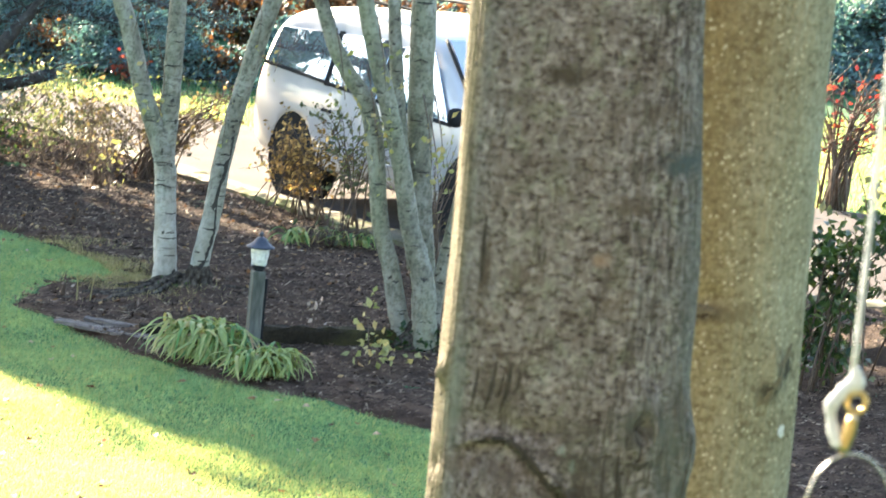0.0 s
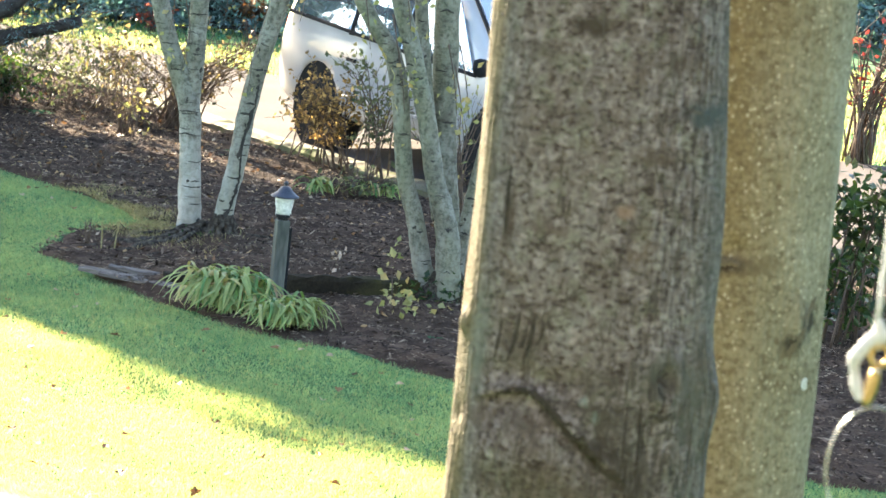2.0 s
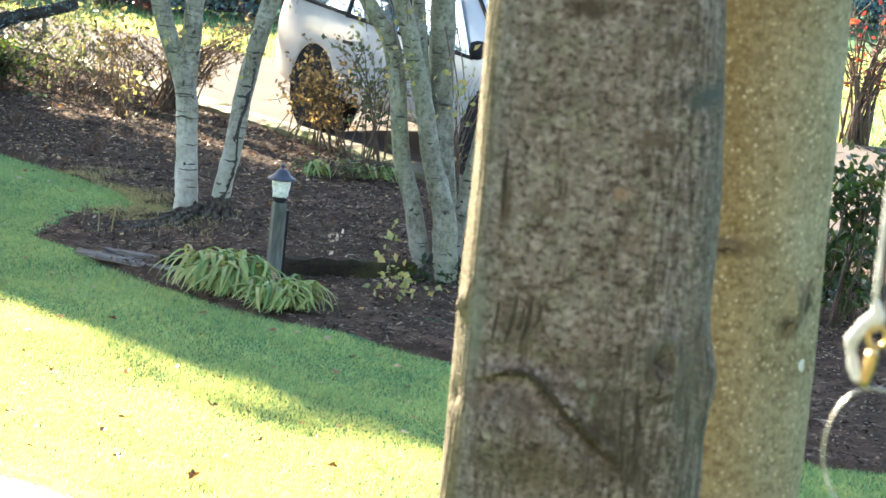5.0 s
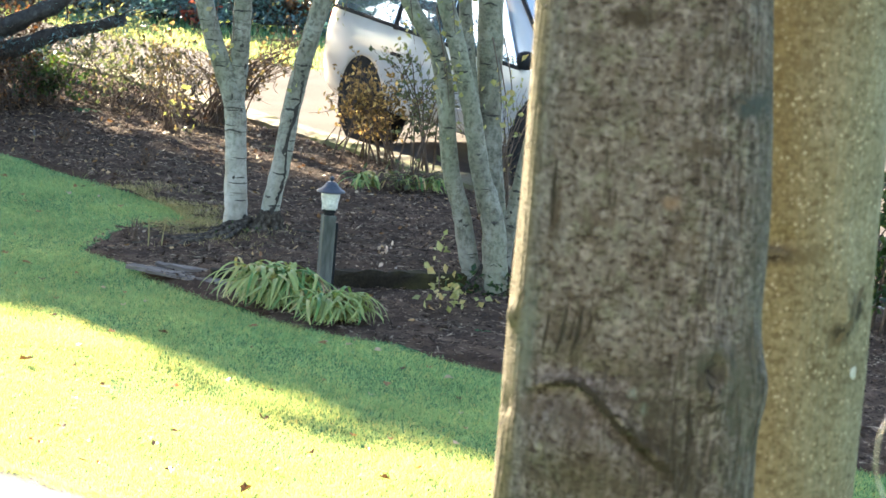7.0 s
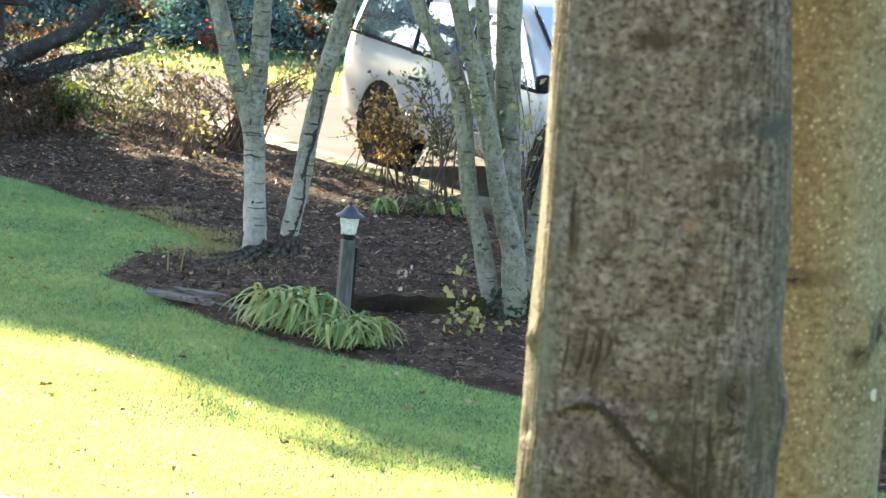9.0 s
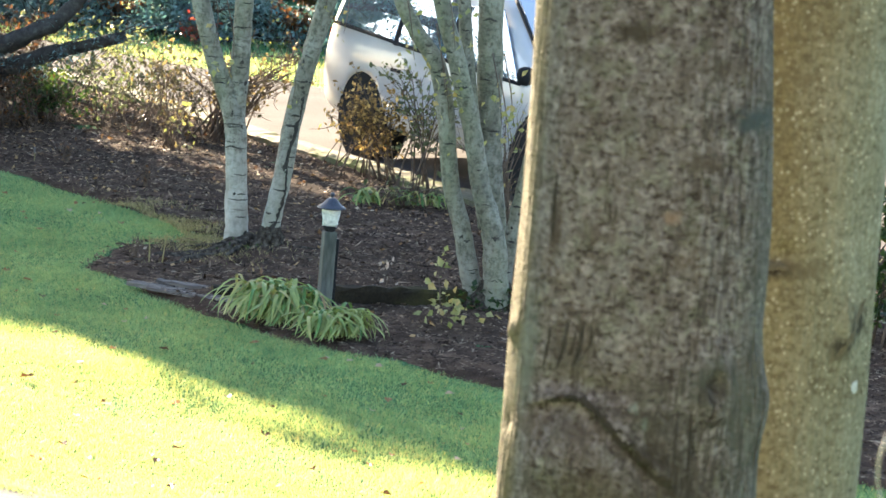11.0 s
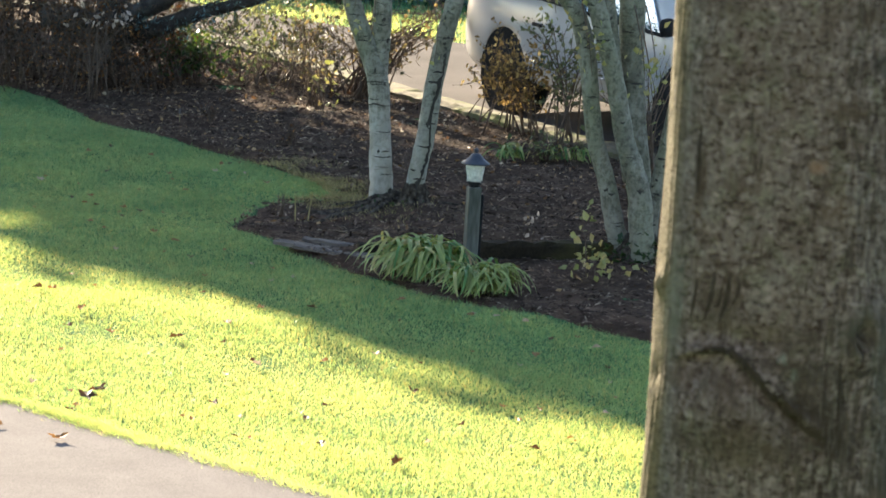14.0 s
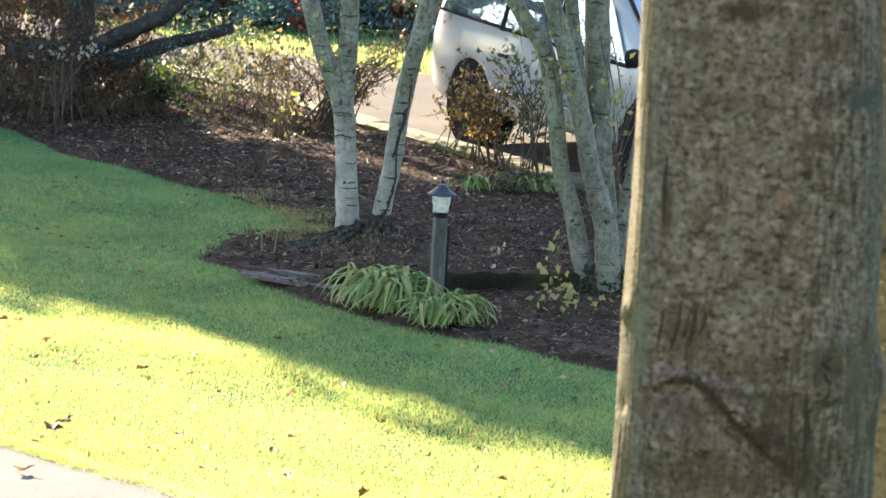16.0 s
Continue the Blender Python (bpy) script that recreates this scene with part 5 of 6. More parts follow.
def bare_limb(points, radii, seed, twigs=22):
    """A low dead limb of the spruce with fine side twigs."""
    rng = np.random.default_rng(seed)
    t = thing("spruce_limb", *points[0], "thick dark low spruce limb reaching over the bed", "branch", "low spruce limbs")
    o = np.array(points[0])
    pts = [np.array(p) - o for p in points]
    tubes("limb", [(pts, radii)], M_SPRUCEBARK, t, sides=12, steps=8, wobble=0.15, seed=seed)
    runs, spots = [], []
    path, _ = smooth_path(pts, radii, 8)
    for _ in range(twigs):
        p = path[rng.integers(len(path) // 4, len(path))]
        q = p + rng.normal(size=3) * np.array([0.3, 0.25, 0.18]) + np.array([0.12, 0, 0.05])
        runs.append(([p, (p + q) / 2 + rng.normal(size=3) * 0.03, q], [0.010, 0.006, 0.002]))
        for _ in range(42):
            v = rng.uniform(0.1, 1.05)
            spots.append(p * (1 - v) + q * v + rng.normal(size=3) * 0.05)
    tubes("twiggy_growth", runs, M_SPRUCEBARK, t, sides=4, steps=2)["kind"] = "stuff"
    leaf_cloud("needles", spots, 0.017, M_NEEDLE, t, seed=seed, long=3.4)


bare_limb([(-5.5, 28.4, 0.55), (-4.75, 27.2, 0.62), (-4.32, 27.0, 0.80), (-3.78, 26.9, 1.10), (-3.50, 26.9, 1.42), (-3.2, 26.9, 1.8)], [0.12, 0.10, 0.09, 0.075, 0.06, 0.03], 111, 16)
bare_limb([(-5.4, 28.4, 0.40), (-4.5, 27.2, 0.52), (-3.93, 27.0, 0.74), (-3.66, 27.0, 0.83), (-3.12, 27.0, 0.99)], [0.10, 0.085, 0.075, 0.062, 0.045], 112, 14)
bare_limb([(-5.3, 28.4, 1.25), (-4.6, 27.6, 1.30), (-4.0, 27.2, 1.33), (-3.4, 27.0, 1.6)], [0.08, 0.07, 0.06, 0.03], 113, 26)
bare_limb([(-4.9, 28.4, 1.9), (-3.9, 27.4, 1.72), (-3.0, 27.2, 1.62), (-2.3, 27.0, 1.50)], [0.06, 0.05, 0.035, 0.015], 114, 60)

bare_limb([(-4.85, 28.4, 2.1), (-3.9, 27.9, 1.85), (-3.0, 27.6, 1.55), (-2.3, 27.5, 1.25)], [0.06, 0.05, 0.03, 0.012], 115, 48)
bare_limb([(-4.85, 28.3, 2.2), (-4.2, 27.4, 2.0), (-3.4, 27.0, 1.80), (-2.7, 26.8, 1.55)], [0.06, 0.05, 0.03, 0.012], 116, 48)
bare_limb([(-4.85, 28.4, 2.4), (-3.6, 28.4, 2.1), (-2.6, 28.3, 1.75), (-1.9, 28.2, 1.55)], [0.06, 0.05, 0.03, 0.012], 117, 48)

# ---- shrubs round the bed ----
shrub("thicket", -5.3, 27.3, 0.03, 1.4, 0.8, 46, 1800, 0.032, M_LEAF_RUST, "dense brown twiggy shrub under the spruce limbs", 121, foot=0.5, low=0.0, bare=0.02, twig_r=0.0024)
shrub("thicket", -5.9, 26.9, 0.03, 1.5, 1.0, 56, 2600, 0.034, M_LEAF_RUST, "dense brown twiggy shrub beside the lawn", 135, foot=0.5, low=0.0, bare=0.02, twig_r=0.0024)
shrub("thicket", -4.6, 29.4, 0.03, 1.0, 0.7, 34, 420, 0.045, M_LEAF_RUST, "open russet shrub behind the spruce limbs", 136, low=0.05, foot=0.5)
shrub("thicket", -4.75, 26.75, 0.03, 1.15, 0.55, 40, 1700, 0.030, M_LEAF_RUST, "dense brown twiggy shrub hiding the spruce's foot", 141, twigs=8, foot=0.6, low=0.0, bare=0.02, twig_r=0.0024)
shrub("thicket", -4.25, 27.1, 0.03, 0.75, 0.50, 30, 1200, 0.028, M_LEAF_RUST, "low brown twiggy shrub by the spruce's foot", 142, twigs=8, foot=0.6, low=0.0, bare=0.02, twig_r=0.0024)
shrub("dried_hydrangea", -4.62, 26.0, 0.03, 1.05, 0.42, 12, 190, 0.045, M_LEAF_PALE, "dead shrub with papery pale flower heads", 122, low=0.65, twig_r=0.003)
shrub("evergreen_shrub", -3.95, 27.7, 0.03, 0.48, 0.55, 30, 900, 0.045, M_LEAF_DARK, "low glossy dark green shrub", 123, low=0.05)
shrub("olive_shrub", -3.6, 29.4, 0.03, 0.72, 0.75, 18, 560, 0.038, M_LEAF_OLIVE, "loose olive-green backlit shrub by the driveway", 124, twig_r=0.0030, foot=0.5)
shrub("olive_shrub", -2.95, 28.6, 0.03, 0.70, 0.55, 16, 340, 0.036, M_LEAF_OLIVE, "loose olive-yellow backlit shrub by the driveway", 125, twig_r=0.0030, foot=0.5)
shrub("autumn_shrub", -2.55, 27.3, 0.03, 0.72, 0.50, 20, 300, 0.034, M_LEAF_MIX, "twiggy shrub with bronze leaves", 126, low=0.1, twig_r=0.0030, foot=0.5)
shrub("bare_shrub", -2.25, 27.35, 0.03, 0.95, 0.75, 40, 0, 0.04, M_LEAF_MIX, "bare dark twiggy shrub fanning over the kerb", 127, low=0.3, twig_r=0.006, twigs=8, lean=(0.45, 0.0))
shrub("olive_shrub", -3.3, 28.0, 0.03, 0.55, 0.7, 14, 360, 0.036, M_LEAF_OLIVE, "straggling olive-tan shrub spreading over the bed", 137, low=0.0, twig_r=0.0030, foot=0.5)
shrub("olive_shrub", -4.0, 29.9, 0.03, 0.72, 0.8, 15, 460, 0.036, M_LEAF_OLIVE, "straggling olive-tan shrub along the kerb", 138, low=0.0, twig_r=0.0030, foot=0.5)
shrub("autumn_shrub", -2.75, 28.2, 0.03, 0.72, 0.6, 15, 260, 0.036, M_LEAF_MIX, "twiggy shrub with tan and bronze leaves", 139, low=0.0, twig_r=0.0030, foot=0.5)
shrub("autumn_shrub", -2.6, 26.5, 0.03, 0.5, 0.35, 16, 90, 0.030, M_LEAF_MIX, "low twiggy shrub with tan leaves", 140, low=0.0)
shrub("barberry_shrub", -0.68, 25.40, 0.03, 0.80, 0.46, 22, 1350, 0.034, M_LEAF_BARB, "shrub with bronze and yellow backlit leaves beside the minivan", 128, low=0.22, twigs=8, foot=0.5)
shrub("barberry_shrub", -0.22, 24.75, 0.03, 1.12, 0.46, 13, 520, 0.040, M_LEAF_OLIVE, "taller open shrub with olive leaves beside the minivan", 129, low=0.3, twigs=7, foot=0.25)
shrub("low_perennial", -0.35, 23.9, 0.03, 0.20, 0.45, 14, 110, 0.04, M_LEAF_OLIVE, "low yellow-green perennial at the bed edge", 130, "plant")
shrub("bare_shrub", 0.45, 21.5, 0.03, 1.2, 0.45, 22, 22, 0.03, M_LEAF_YEL, "bare dark twiggy shrub behind the birch", 131, low=0.4)
shrub("rose_shrub", 3.2, 19.1, 0.03, 1.25, 0.55, 12, 900, 0.062, M_LEAF_DARK, "tall leafy shrub with dark stems and green leaves", 132, low=0.04, twig_r=0.006, bare=0.02, foot=0.3)
shrub("rose_shrub", 3.8, 19.4, 0.03, 1.6, 0.55, 12, 620, 0.055, M_LEAF_OLIVE, "tall leafy shrub with olive and red leaves", 133, low=0.04, twig_r=0.006, bare=0.02, foot=0.3)
shrub("red_leaf_shrub", 4.9, 29.8, 0.03, 1.5, 0.8, 26, 90, 0.06, M_LEAF_RED, "open shrub with a few bright red leaves", 134, low=0.4, twig_r=0.010)

# ---- background beyond the driveway ----
for i, (x, y, h, r) in enumerate(((-8.2, 47.5, 2.6, 1.7), (-5.6, 48.0, 2.4, 1.6), (-2.9, 47.0, 2.6, 1.6), (-0.2, 47.6, 2.5, 1.6), (2.8, 48.0, 2.6, 1.6), (5.6, 47.6, 2.6, 1.6), (8.2, 47.2, 2.7, 1.7), (10.8, 48.0, 2.6, 1.7))):
    spruce(x, y, h, r, 0.12, 90, 140 + i, "young blue spruce beyond the driveway", sprays=130, spray=0.075)
for i, (x, y) in enumerate(((-7.6, 42.2), (-6.3, 41.6), (-5.2, 41.7), (-4.1, 41.4), (-3.0, 41.6), (-1.9, 41.5), (-0.8, 41.9), (0.4, 41.8), (1.6, 42.2), (3.0, 42.4))):
    shrub("autumn_shrub", x, y, 0.0, 1.15, 0.85, 34, 1500, 0.09, M_LEAF_RUST, "russet autumn shrub under the far trees", 160 + i, twig_r=0.009)
for i, (x, y) in enumerate(((-7.6, 39.6), (-6.9, 39.2), (-6.1, 38.6), (-5.3, 38.2), (-4.5, 38.0), (-3.7, 37.9), (-2.9, 37.9), (-2.1, 37.8), (-1.3, 37.8), (-0.5, 37.8), (0.4, 37.7), (1.3, 37.2))):
    if i % 3 == 1:
        shrub("hedge_shrub", x, y, -0.05, 0.70, 0.62, 16, 700, 0.06, M_LEAF_RUST, "low twiggy russet shrub on the far verge", 180 + i, low=0.0)
    else:
        spruce(x, y, 0.95, 1.0, 0.08, 46, 180 + i, "low spreading blue spruce on the far verge", sprays=120, spray=0.045)
shrub("autumn_shrub", -5.9, 33.0, 0.0, 1.3, 0.9, 30, 1300, 0.05, M_LEAF_RUST, "russet backlit shrub beyond the spruce", 195, low=0.0)
shrub("autumn_shrub", -6.9, 35.0, 0.0, 1.4, 1.0, 30, 1300, 0.05, M_LEAF_RUST, "russet backlit shrub beyond the spruce", 196, low=0.0)
shrub("red_shrub", -3.3, 36.9, 0.0, 0.35, 0.3, 14, 130, 0.07, M_LEAF_RED, "small bright red shrub on the far verge", 170)


# ---- the near maples ----
FRONT = -math.pi / 2


def maple_trunk(name, x, y, rings, seed, material, label, knots, lips=(), oval=1.0, lichen=(), skin=M_CREASE, fissures=0, scar=()):
    """A trunk in many rings whose skin swells and sinks, with knots: angle, height, width, height, depth."""
    t = thing(name, x, y, 0.0, label, "tree")
    rng = np.random.default_rng(seed)
    zs = np.concatenate([[-0.2, 0.0, 0.2, 0.5, 1.0, 1.6], np.linspace(2.0, 3.6, 320), [3.9, 4.4, 5.0, 6.0, 7.5]])
    sides = 300
    ang = np.linspace(0, 2 * np.pi, sides, endpoint=False)
    zz, aa = np.meshgrid(zs, ang, indexing="ij")
    cx = np.interp(zz, rings[:, 0], rings[:, 1])
    r = np.interp(zz, rings[:, 0], rings[:, 2])
    r = r * (1 + 0.018 * np.sin(3 * aa + 1.5 * zz + seed) + 0.012 * np.sin(5 * aa - 4.0 * zz) + 0.006 * np.sin(11 * aa + 9 * zz))
    r = r + 0.0008 * np.sin(60 * aa + 3 * np.sin(9 * zz)) + 0.0002 * rng.normal(size=r.shape)
    for a0, z0, wa, wz, deep in knots:
        g = np.exp(-(((aa - a0 + np.pi) % (2 * np.pi) - np.pi) / wa) ** 2 - ((zz - z0) / wz) ** 2)
        r = r + deep * g
    if scar:
        # a branch scar: a rolled lip above an arched line, the skin sunk beneath it
        sa, sz = np.array([p[0] for p in scar]), np.array([p[1] for p in scar])
        turn = (aa - FRONT + np.pi) % (2 * np.pi) - np.pi + FRONT
        up = zz - np.interp(turn, sa, sz)
        side = np.clip((turn - sa[0]) / 0.25, 0, 1) * np.clip((sa[-1] - turn) / 0.25, 0, 1)
        r = r + side * np.where(up > 0, 0.011 * np.exp(-(up / 0.022) ** 2), -0.015 * np.exp(-(up / 0.04) ** 2))

    def skin_at(a, z):
        i0, j0 = int(np.argmin(np.abs(zs - z))), int(round((a % (2 * np.pi)) / (2 * np.pi) * sides)) % sides
        return r[i0, j0], cx[i0, j0]

    v = np.stack([cx + r * np.cos(aa), r * np.sin(aa) * oval, zz], -1).reshape(-1, 3)
    n = len(zs)
    i, j = np.meshgrid(np.arange(n - 1), np.arange(sides), indexing="ij")
    a, b = (i * sides + j).ravel(), (i * sides + (j + 1) % sides).ravel()
    f = np.stack([a, b, b + sides, a + sides], 1)
    trunk = link_mesh("trunk", v, f, material, t, smooth=True)
    for path, wide, *own in lips:
        # a dark crack or lip that follows the skin: angle and height along its way
        p, _ = smooth_path([(a, z, 0.0) for a, z in path], [1] * len(path), 8)
        lv, lf = [], []
        for k, (a, z, _z) in enumerate(p):
            i0, j0 = int(np.argmin(np.abs(zs - z))), int(round((a % (2 * np.pi)) / (2 * np.pi) * sides)) % sides
            rr, cc = r[i0, j0], cx[i0, j0]
            u = k / (len(p) - 1)
            d = p[min(k + 1, len(p) - 1)] - p[max(k - 1, 0)]
            da, dz = d[0] * rr, d[1]
            n = math.hypot(da, dz) + 1e-9
            w = wide * (0.25 + 0.75 * math.sin(math.pi * u)) * rng.uniform(0.7, 1.3)
            for s, lift in ((-1, 0.0002), (0, 0.0028), (1, 0.0002)):
                a2, z2 = a - s * w * dz / n / rr, z + s * w * da / n
                rr2, cc = skin_at(a2, z2)
                lv.append((cc + (rr2 + lift) * math.cos(a2), (rr2 + lift) * math.sin(a2) * oval, z2))
        for k in range(len(p) - 1):
            for j in range(2):
                lf.append((k * 3 + j, k * 3 + j + 1, k * 3 + j + 4, k * 3 + j + 3))
        link_mesh("bark_crack", lv, lf, own[0] if own else skin, trunk, "dark crack in the bark", smooth=True)
    if fissures:
        # short furrows in the bark, most of them upright, crowding towards one flank
        fv, ff = [], []
        for _ in range(fissures):
            a0, z0 = (FRONT + rng.uniform(0.0, 1.35), rng.uniform(2.15, 2.72)) if rng.uniform() < 0.55 else (FRONT + rng.uniform(-1.4, 1.4), rng.uniform(2.15, 3.5))
            upright = rng.uniform() < 0.75
            length, w = (rng.uniform(0.015, 0.075), rng.uniform(0.0009, 0.0022)) if upright else (rng.uniform(0.008, 0.030), rng.uniform(0.0012, 0.0030))
            drift = rng.normal() * 0.12
            for k in range(4):
                u = k / 3 - 0.5
                if upright:
                    a, z = a0 + drift * u * 0.2 + rng.normal() * 0.004, z0 + u * length
                else:
                    a, z = a0 + u * length / 0.19, z0 + drift * u * 0.05 + rng.normal() * 0.001
                i0, j0 = int(np.argmin(np.abs(zs - z))), int(round((a % (2 * np.pi)) / (2 * np.pi) * sides)) % sides
                rr, cc, half = r[i0, j0] + 0.0012, cx[i0, j0], w * (1.15 - 4 * u * u)
                for sgn in (-1, 1):
                    a2, z2 = (a + sgn * half / rr, z) if upright else (a, z + sgn * half)
                    fv.append((cc + rr * math.cos(a2), rr * math.sin(a2) * oval, z2))
                if k:
                    b = len(fv) - 4
                    ff.append((b, b + 1, b + 3, b + 2))
        link_mesh("furrowed_bark", fv, ff, M_CREASE, trunk, "dark bark furrows")["kind"] = "stuff"
    for a0, z0, wide, tall, patch in lichen:
        i0, j0 = int(np.argmin(np.abs(zs - z0))), int(round((a0 % (2 * np.pi)) / (2 * np.pi) * sides)) % sides
        rr = r[i0, j0]
        lv = [((rr + 0.004) * math.cos(a0), (rr + 0.004) * math.sin(a0) * oval, z0)]
        for k in range(11):
            an, w = 2 * math.pi * k / 11, wide * rng.uniform(0.75, 1.2)
            a2 = a0 + math.cos(an) * w / rr
            z2 = z0 + math.sin(an) * w * tall / wide
            rr = skin_at(a2, z2)[0] + 0.0018
            lv.append((rr * math.cos(a2), rr * math.sin(a2) * oval, z2))
        link_mesh("bark_patch", lv, [(0, 1 + k, 1 + (k + 1) % 11) for k in range(11)], patch, trunk, "pale lichen patch" if patch is M_LICHEN else "dark knot hole", smooth=True)
    crown(t, 0, 0, 5.2, 8.0, 2.0, 500, seed, M_LEAF_MIX)
    return t


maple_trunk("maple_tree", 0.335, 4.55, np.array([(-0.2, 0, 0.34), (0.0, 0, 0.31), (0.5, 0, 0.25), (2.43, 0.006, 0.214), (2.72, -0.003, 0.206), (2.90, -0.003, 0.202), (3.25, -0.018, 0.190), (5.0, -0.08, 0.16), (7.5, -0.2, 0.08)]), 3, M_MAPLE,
            "thick grey-brown maple trunk with furrowed bark and a branch scar",
            [(FRONT - 0.40, 2.500, 0.42, 0.065, 0.034), (FRONT - 0.35, 2.626, 0.35, 0.02, -0.014), (FRONT + 1.45, 2.603, 0.35, 0.06, 0.016), (FRONT + 0.10, 2.523, 0.10, 0.05, -0.012), (FRONT + 0.66, 2.640, 0.09, 0.022, -0.040), (FRONT + 0.66, 2.640, 0.20, 0.05, 0.024), (FRONT - 1.3, 2.693, 0.12, 0.02, 0.012), (FRONT - 1.35, 2.543, 0.15, 0.02, -0.008)],
            [([(FRONT - 0.70, 2.596), (FRONT - 0.48, 2.606), (FRONT - 0.30, 2.592), (FRONT - 0.04, 2.540), (FRONT + 0.20, 2.492), (FRONT + 0.36, 2.470)], 0.011, M_CRACK),
             ([(FRONT - 0.56, 2.735), (FRONT - 0.60, 2.690), (FRONT - 0.66, 2.650)], 0.0042), ([(FRONT - 0.44, 2.730), (FRONT - 0.46, 2.690), (FRONT - 0.52, 2.650)], 0.0045), ([(FRONT - 0.50, 2.715), (FRONT - 0.53, 2.68), (FRONT - 0.57, 2.675)], 0.0028), ([(FRONT - 0.36, 2.722), (FRONT - 0.37, 2.70), (FRONT - 0.42, 2.68)], 0.0026), ([(FRONT - 0.74, 2.715), (FRONT - 0.77, 2.675), (FRONT - 0.80, 2.650)], 0.0030),
             ([(FRONT - 0.80, 2.963), (FRONT - 0.82, 2.913), (FRONT - 0.81, 2.853)], 0.005), ([(FRONT + 0.56, 2.585), (FRONT + 0.66, 2.578), (FRONT + 0.74, 2.588)], 0.006),
             ([(FRONT + 0.34, 2.603), (FRONT + 0.32, 2.523), (FRONT + 0.36, 2.443)], 0.003), ([(FRONT + 0.45, 2.603), (FRONT + 0.46, 2.543), (FRONT + 0.44, 2.483)], 0.003)], 0.62, [(FRONT + 0.66, 2.640, 0.019, 0.026, M_CREASE), (FRONT + 0.64, 2.641, 0.013, 0.019, M_CRACK)], M_CRACK, 520,
            [(FRONT - 0.95, 2.578), (FRONT - 0.70, 2.596), (FRONT - 0.48, 2.606), (FRONT - 0.30, 2.592), (FRONT - 0.04, 2.540), (FRONT + 0.20, 2.492), (FRONT + 0.36, 2.470)])
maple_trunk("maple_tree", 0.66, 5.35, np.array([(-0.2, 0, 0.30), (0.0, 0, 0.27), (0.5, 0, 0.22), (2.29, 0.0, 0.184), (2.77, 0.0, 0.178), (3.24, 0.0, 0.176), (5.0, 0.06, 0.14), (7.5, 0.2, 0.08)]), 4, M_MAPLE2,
            "maple trunk with yellow-green algae on its bark",
            [(FRONT - 0.1, 2.75, 0.16, 0.02, -0.008), (FRONT + 0.75, 2.62, 0.12, 0.05, 0.010)],
            [([(FRONT - 0.30, 2.720), (FRONT - 0.18, 2.729), (FRONT - 0.04, 2.724)], 0.009), ([(FRONT + 0.62, 2.555), (FRONT + 0.72, 2.575), (FRONT + 0.80, 2.605)], 0.008), ([(FRONT + 0.78, 2.585), (FRONT + 0.90, 2.625), (FRONT + 1.05, 2.665)], 0.010)], 1.0, [(FRONT + 0.98, 2.497, 0.014, 0.014, M_LICHEN)], M_SMUDGE)


# ---- the hanging line with its snap hook and ring ----
tubes("limb", [([(0, 0.1, 4.7), (0.02, -0.6, 5.35), (0.10, -1.3, 5.62), (0.125, -2.0, 5.71), (0.14, -2.7, 5.75)], [0.07, 0.055, 0.042, 0.032, 0.02])], M_MAPLE, bpy.data.objects["maple_tree"], sides=10, steps=6)


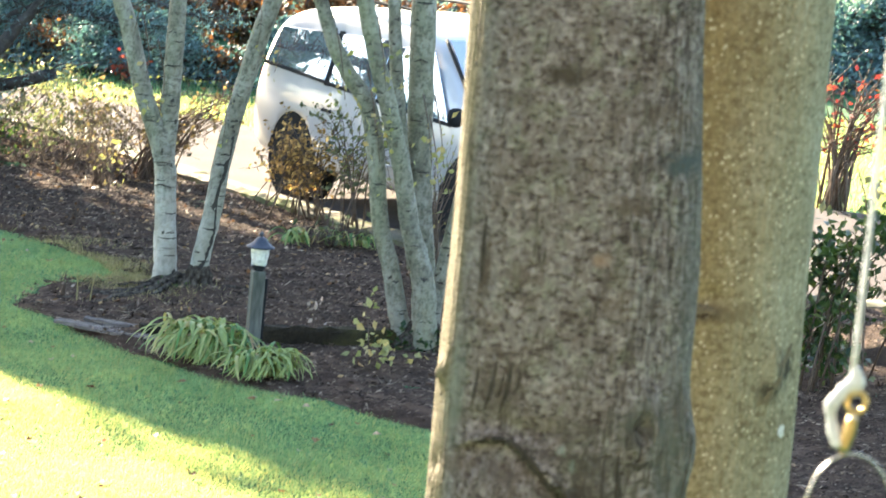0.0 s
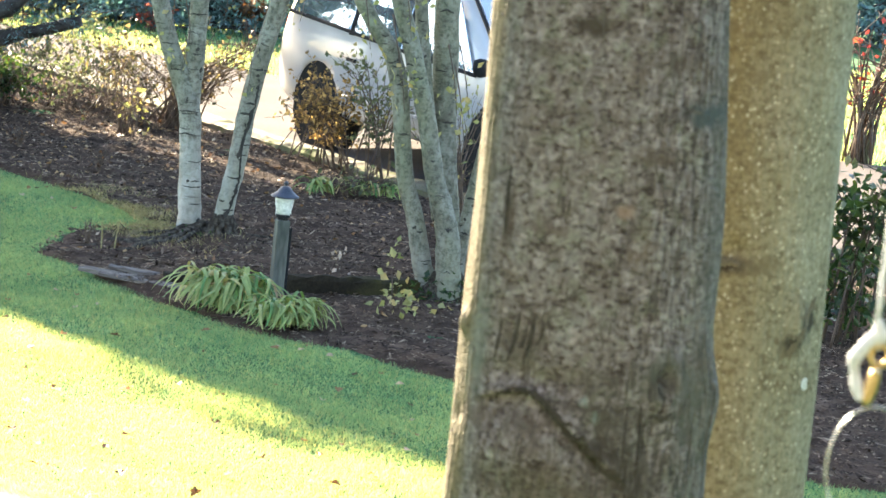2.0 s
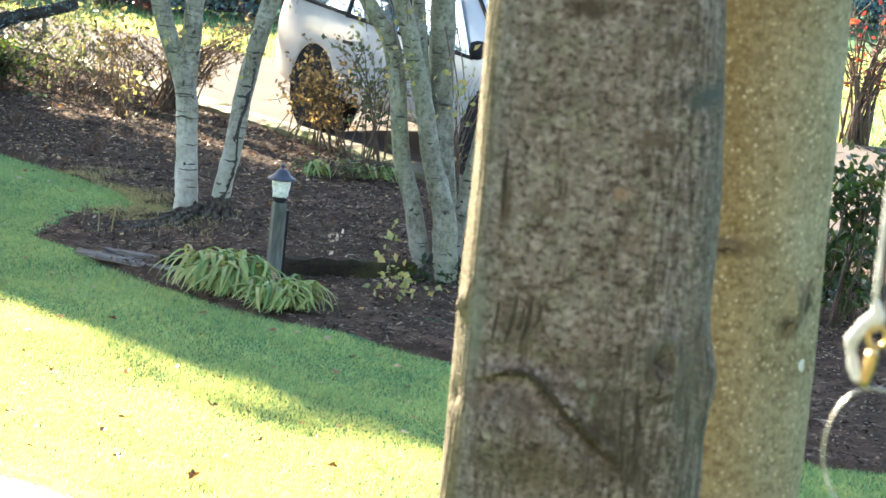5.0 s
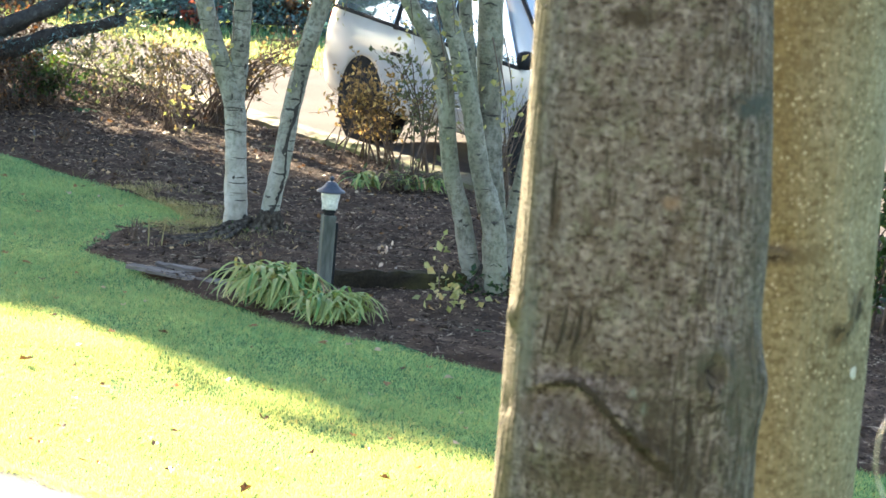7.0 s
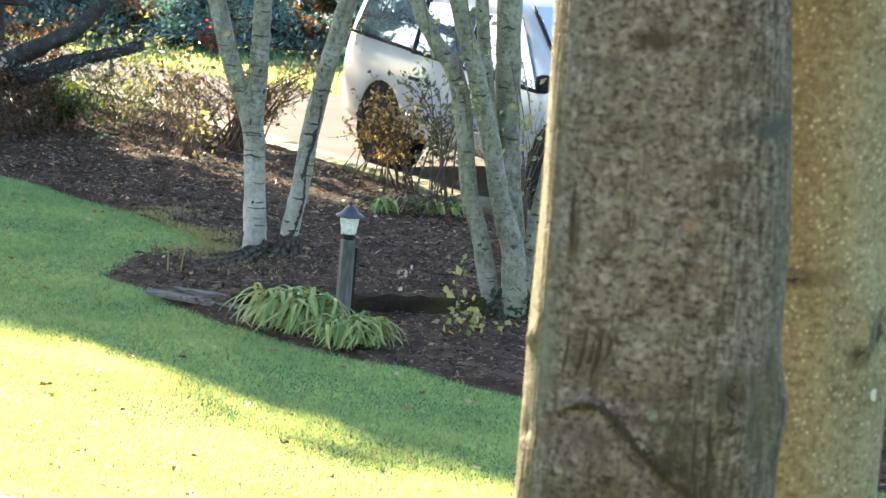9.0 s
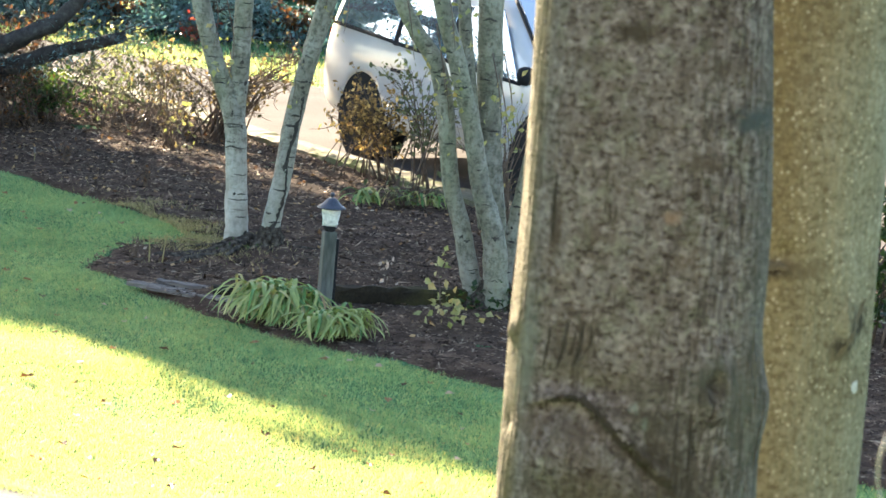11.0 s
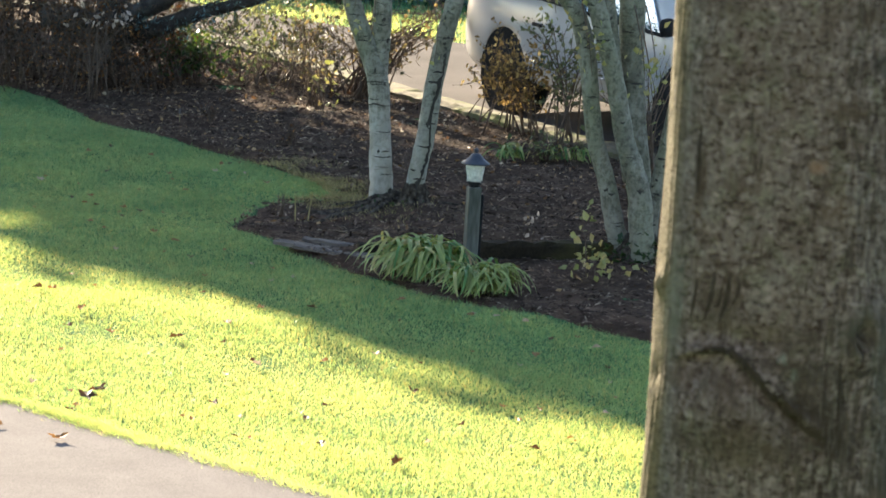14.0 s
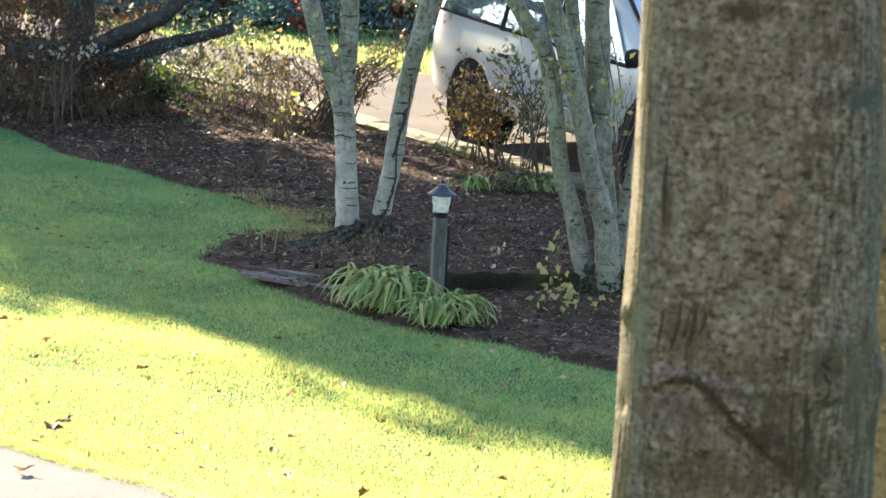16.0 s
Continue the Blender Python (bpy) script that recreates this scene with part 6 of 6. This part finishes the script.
def hanging_line():
    t = thing("hanging_rope", 0.463, 2.6, 3.09, "white knotted rope holding a brass snap hook and wire ring", "rope")
    pts = [(0, 0, z) for z in (0.0, 0.2, 0.5, 1.0, 1.8, 2.6)]
    tubes("line", [(pts, [0.0027] * 6)], M_ROPE, t, "thin white line", sides=8, steps=4, wobble=0.06, seed=1)
    knot = [(0.004, 0, -0.004), (-0.008, 0, -0.018), (-0.017, 0, -0.032), (-0.016, 0.002, -0.044), (-0.012, 0, -0.060), (-0.008, -0.003, -0.072)]
    tubes("loop", [(knot, [0.0040, 0.0062, 0.0064, 0.0045, 0.0052, 0.003]), ([(0.001, 0, 0.006), (0.004, 0.003, -0.010), (0.001, 0.004, -0.022)], [0.0036, 0.0085, 0.005])], M_ROPE, t, "knotted white loop", sides=10, steps=5, wobble=0.07, seed=2)
    eye = [(math.cos(a) * 0.009 + 0.006, 0, math.sin(a) * 0.010 - 0.028) for a in np.linspace(0, 2 * math.pi, 13)]
    hook = tubes("snap_hook", [(eye, [0.0028] * 13), ([(0.004, 0, -0.042), (0.002, 0, -0.058), (-0.002, 0, -0.076)], [0.005, 0.0062, 0.0045])], M_BRASS, t, "brass snap hook", sides=10, steps=3)
    ring = [(math.cos(a) * 0.042 + 0.010, math.sin(a) * 0.004, math.sin(a) * 0.06 - 0.138) for a in np.linspace(0, 2 * math.pi, 25)]
    tubes("wire_ring", [(ring, [0.0013] * 25)], M_STEEL, t, "bright wire ring", sides=8, steps=2)


hanging_line()

# ---- leaves lying on the lawn and the path ----
for _i, (_x, _y, _size) in enumerate(((-2.50, 13.40, 0.07), (-1.94, 12.21, 0.045), (-1.19, 12.27, 0.06), (-2.84, 13.60, 0.04))):
    fallen_leaf(_x, _y, _size, M_LITTER, "curled brown leaf lying on the path", 3 + _i).location.z = 0.034
fallen_leaf(-2.53, 14.36, 0.08, M_LEAF_RUST, "curled dark brown fallen leaf", 8)
fallen_leaf(-0.82, 13.44, 0.06, M_LEAF_RUST, "curled orange-brown fallen leaf", 9)
_rng = np.random.default_rng(77)
fallen_leaf(-2.30, 15.98, 0.06, M_LEAF_RUST, "curled orange-brown fallen leaf", 1)
fallen_leaf(-2.50, 14.55, 0.07, M_LEAF_RUST, "curled orange-brown fallen leaf", 2)
for _i in range(150):
    _y = _rng.uniform(13.6, 23.0)
    _x = _rng.uniform(-0.20 * _y, 0.3)
    if signed_inside(np.array(_x), np.array(_y), BED) < -0.15 and _x > -2.9 - (_y - 14.2) * 1.2:
        fallen_leaf(_x, _y, _rng.uniform(0.018, 0.05), (M_LITTER, M_LEAF_RUST, M_LITTER, M_LEAF_PALE)[_i % 4], "small curled brown leaf on the grass", 300 + _i)
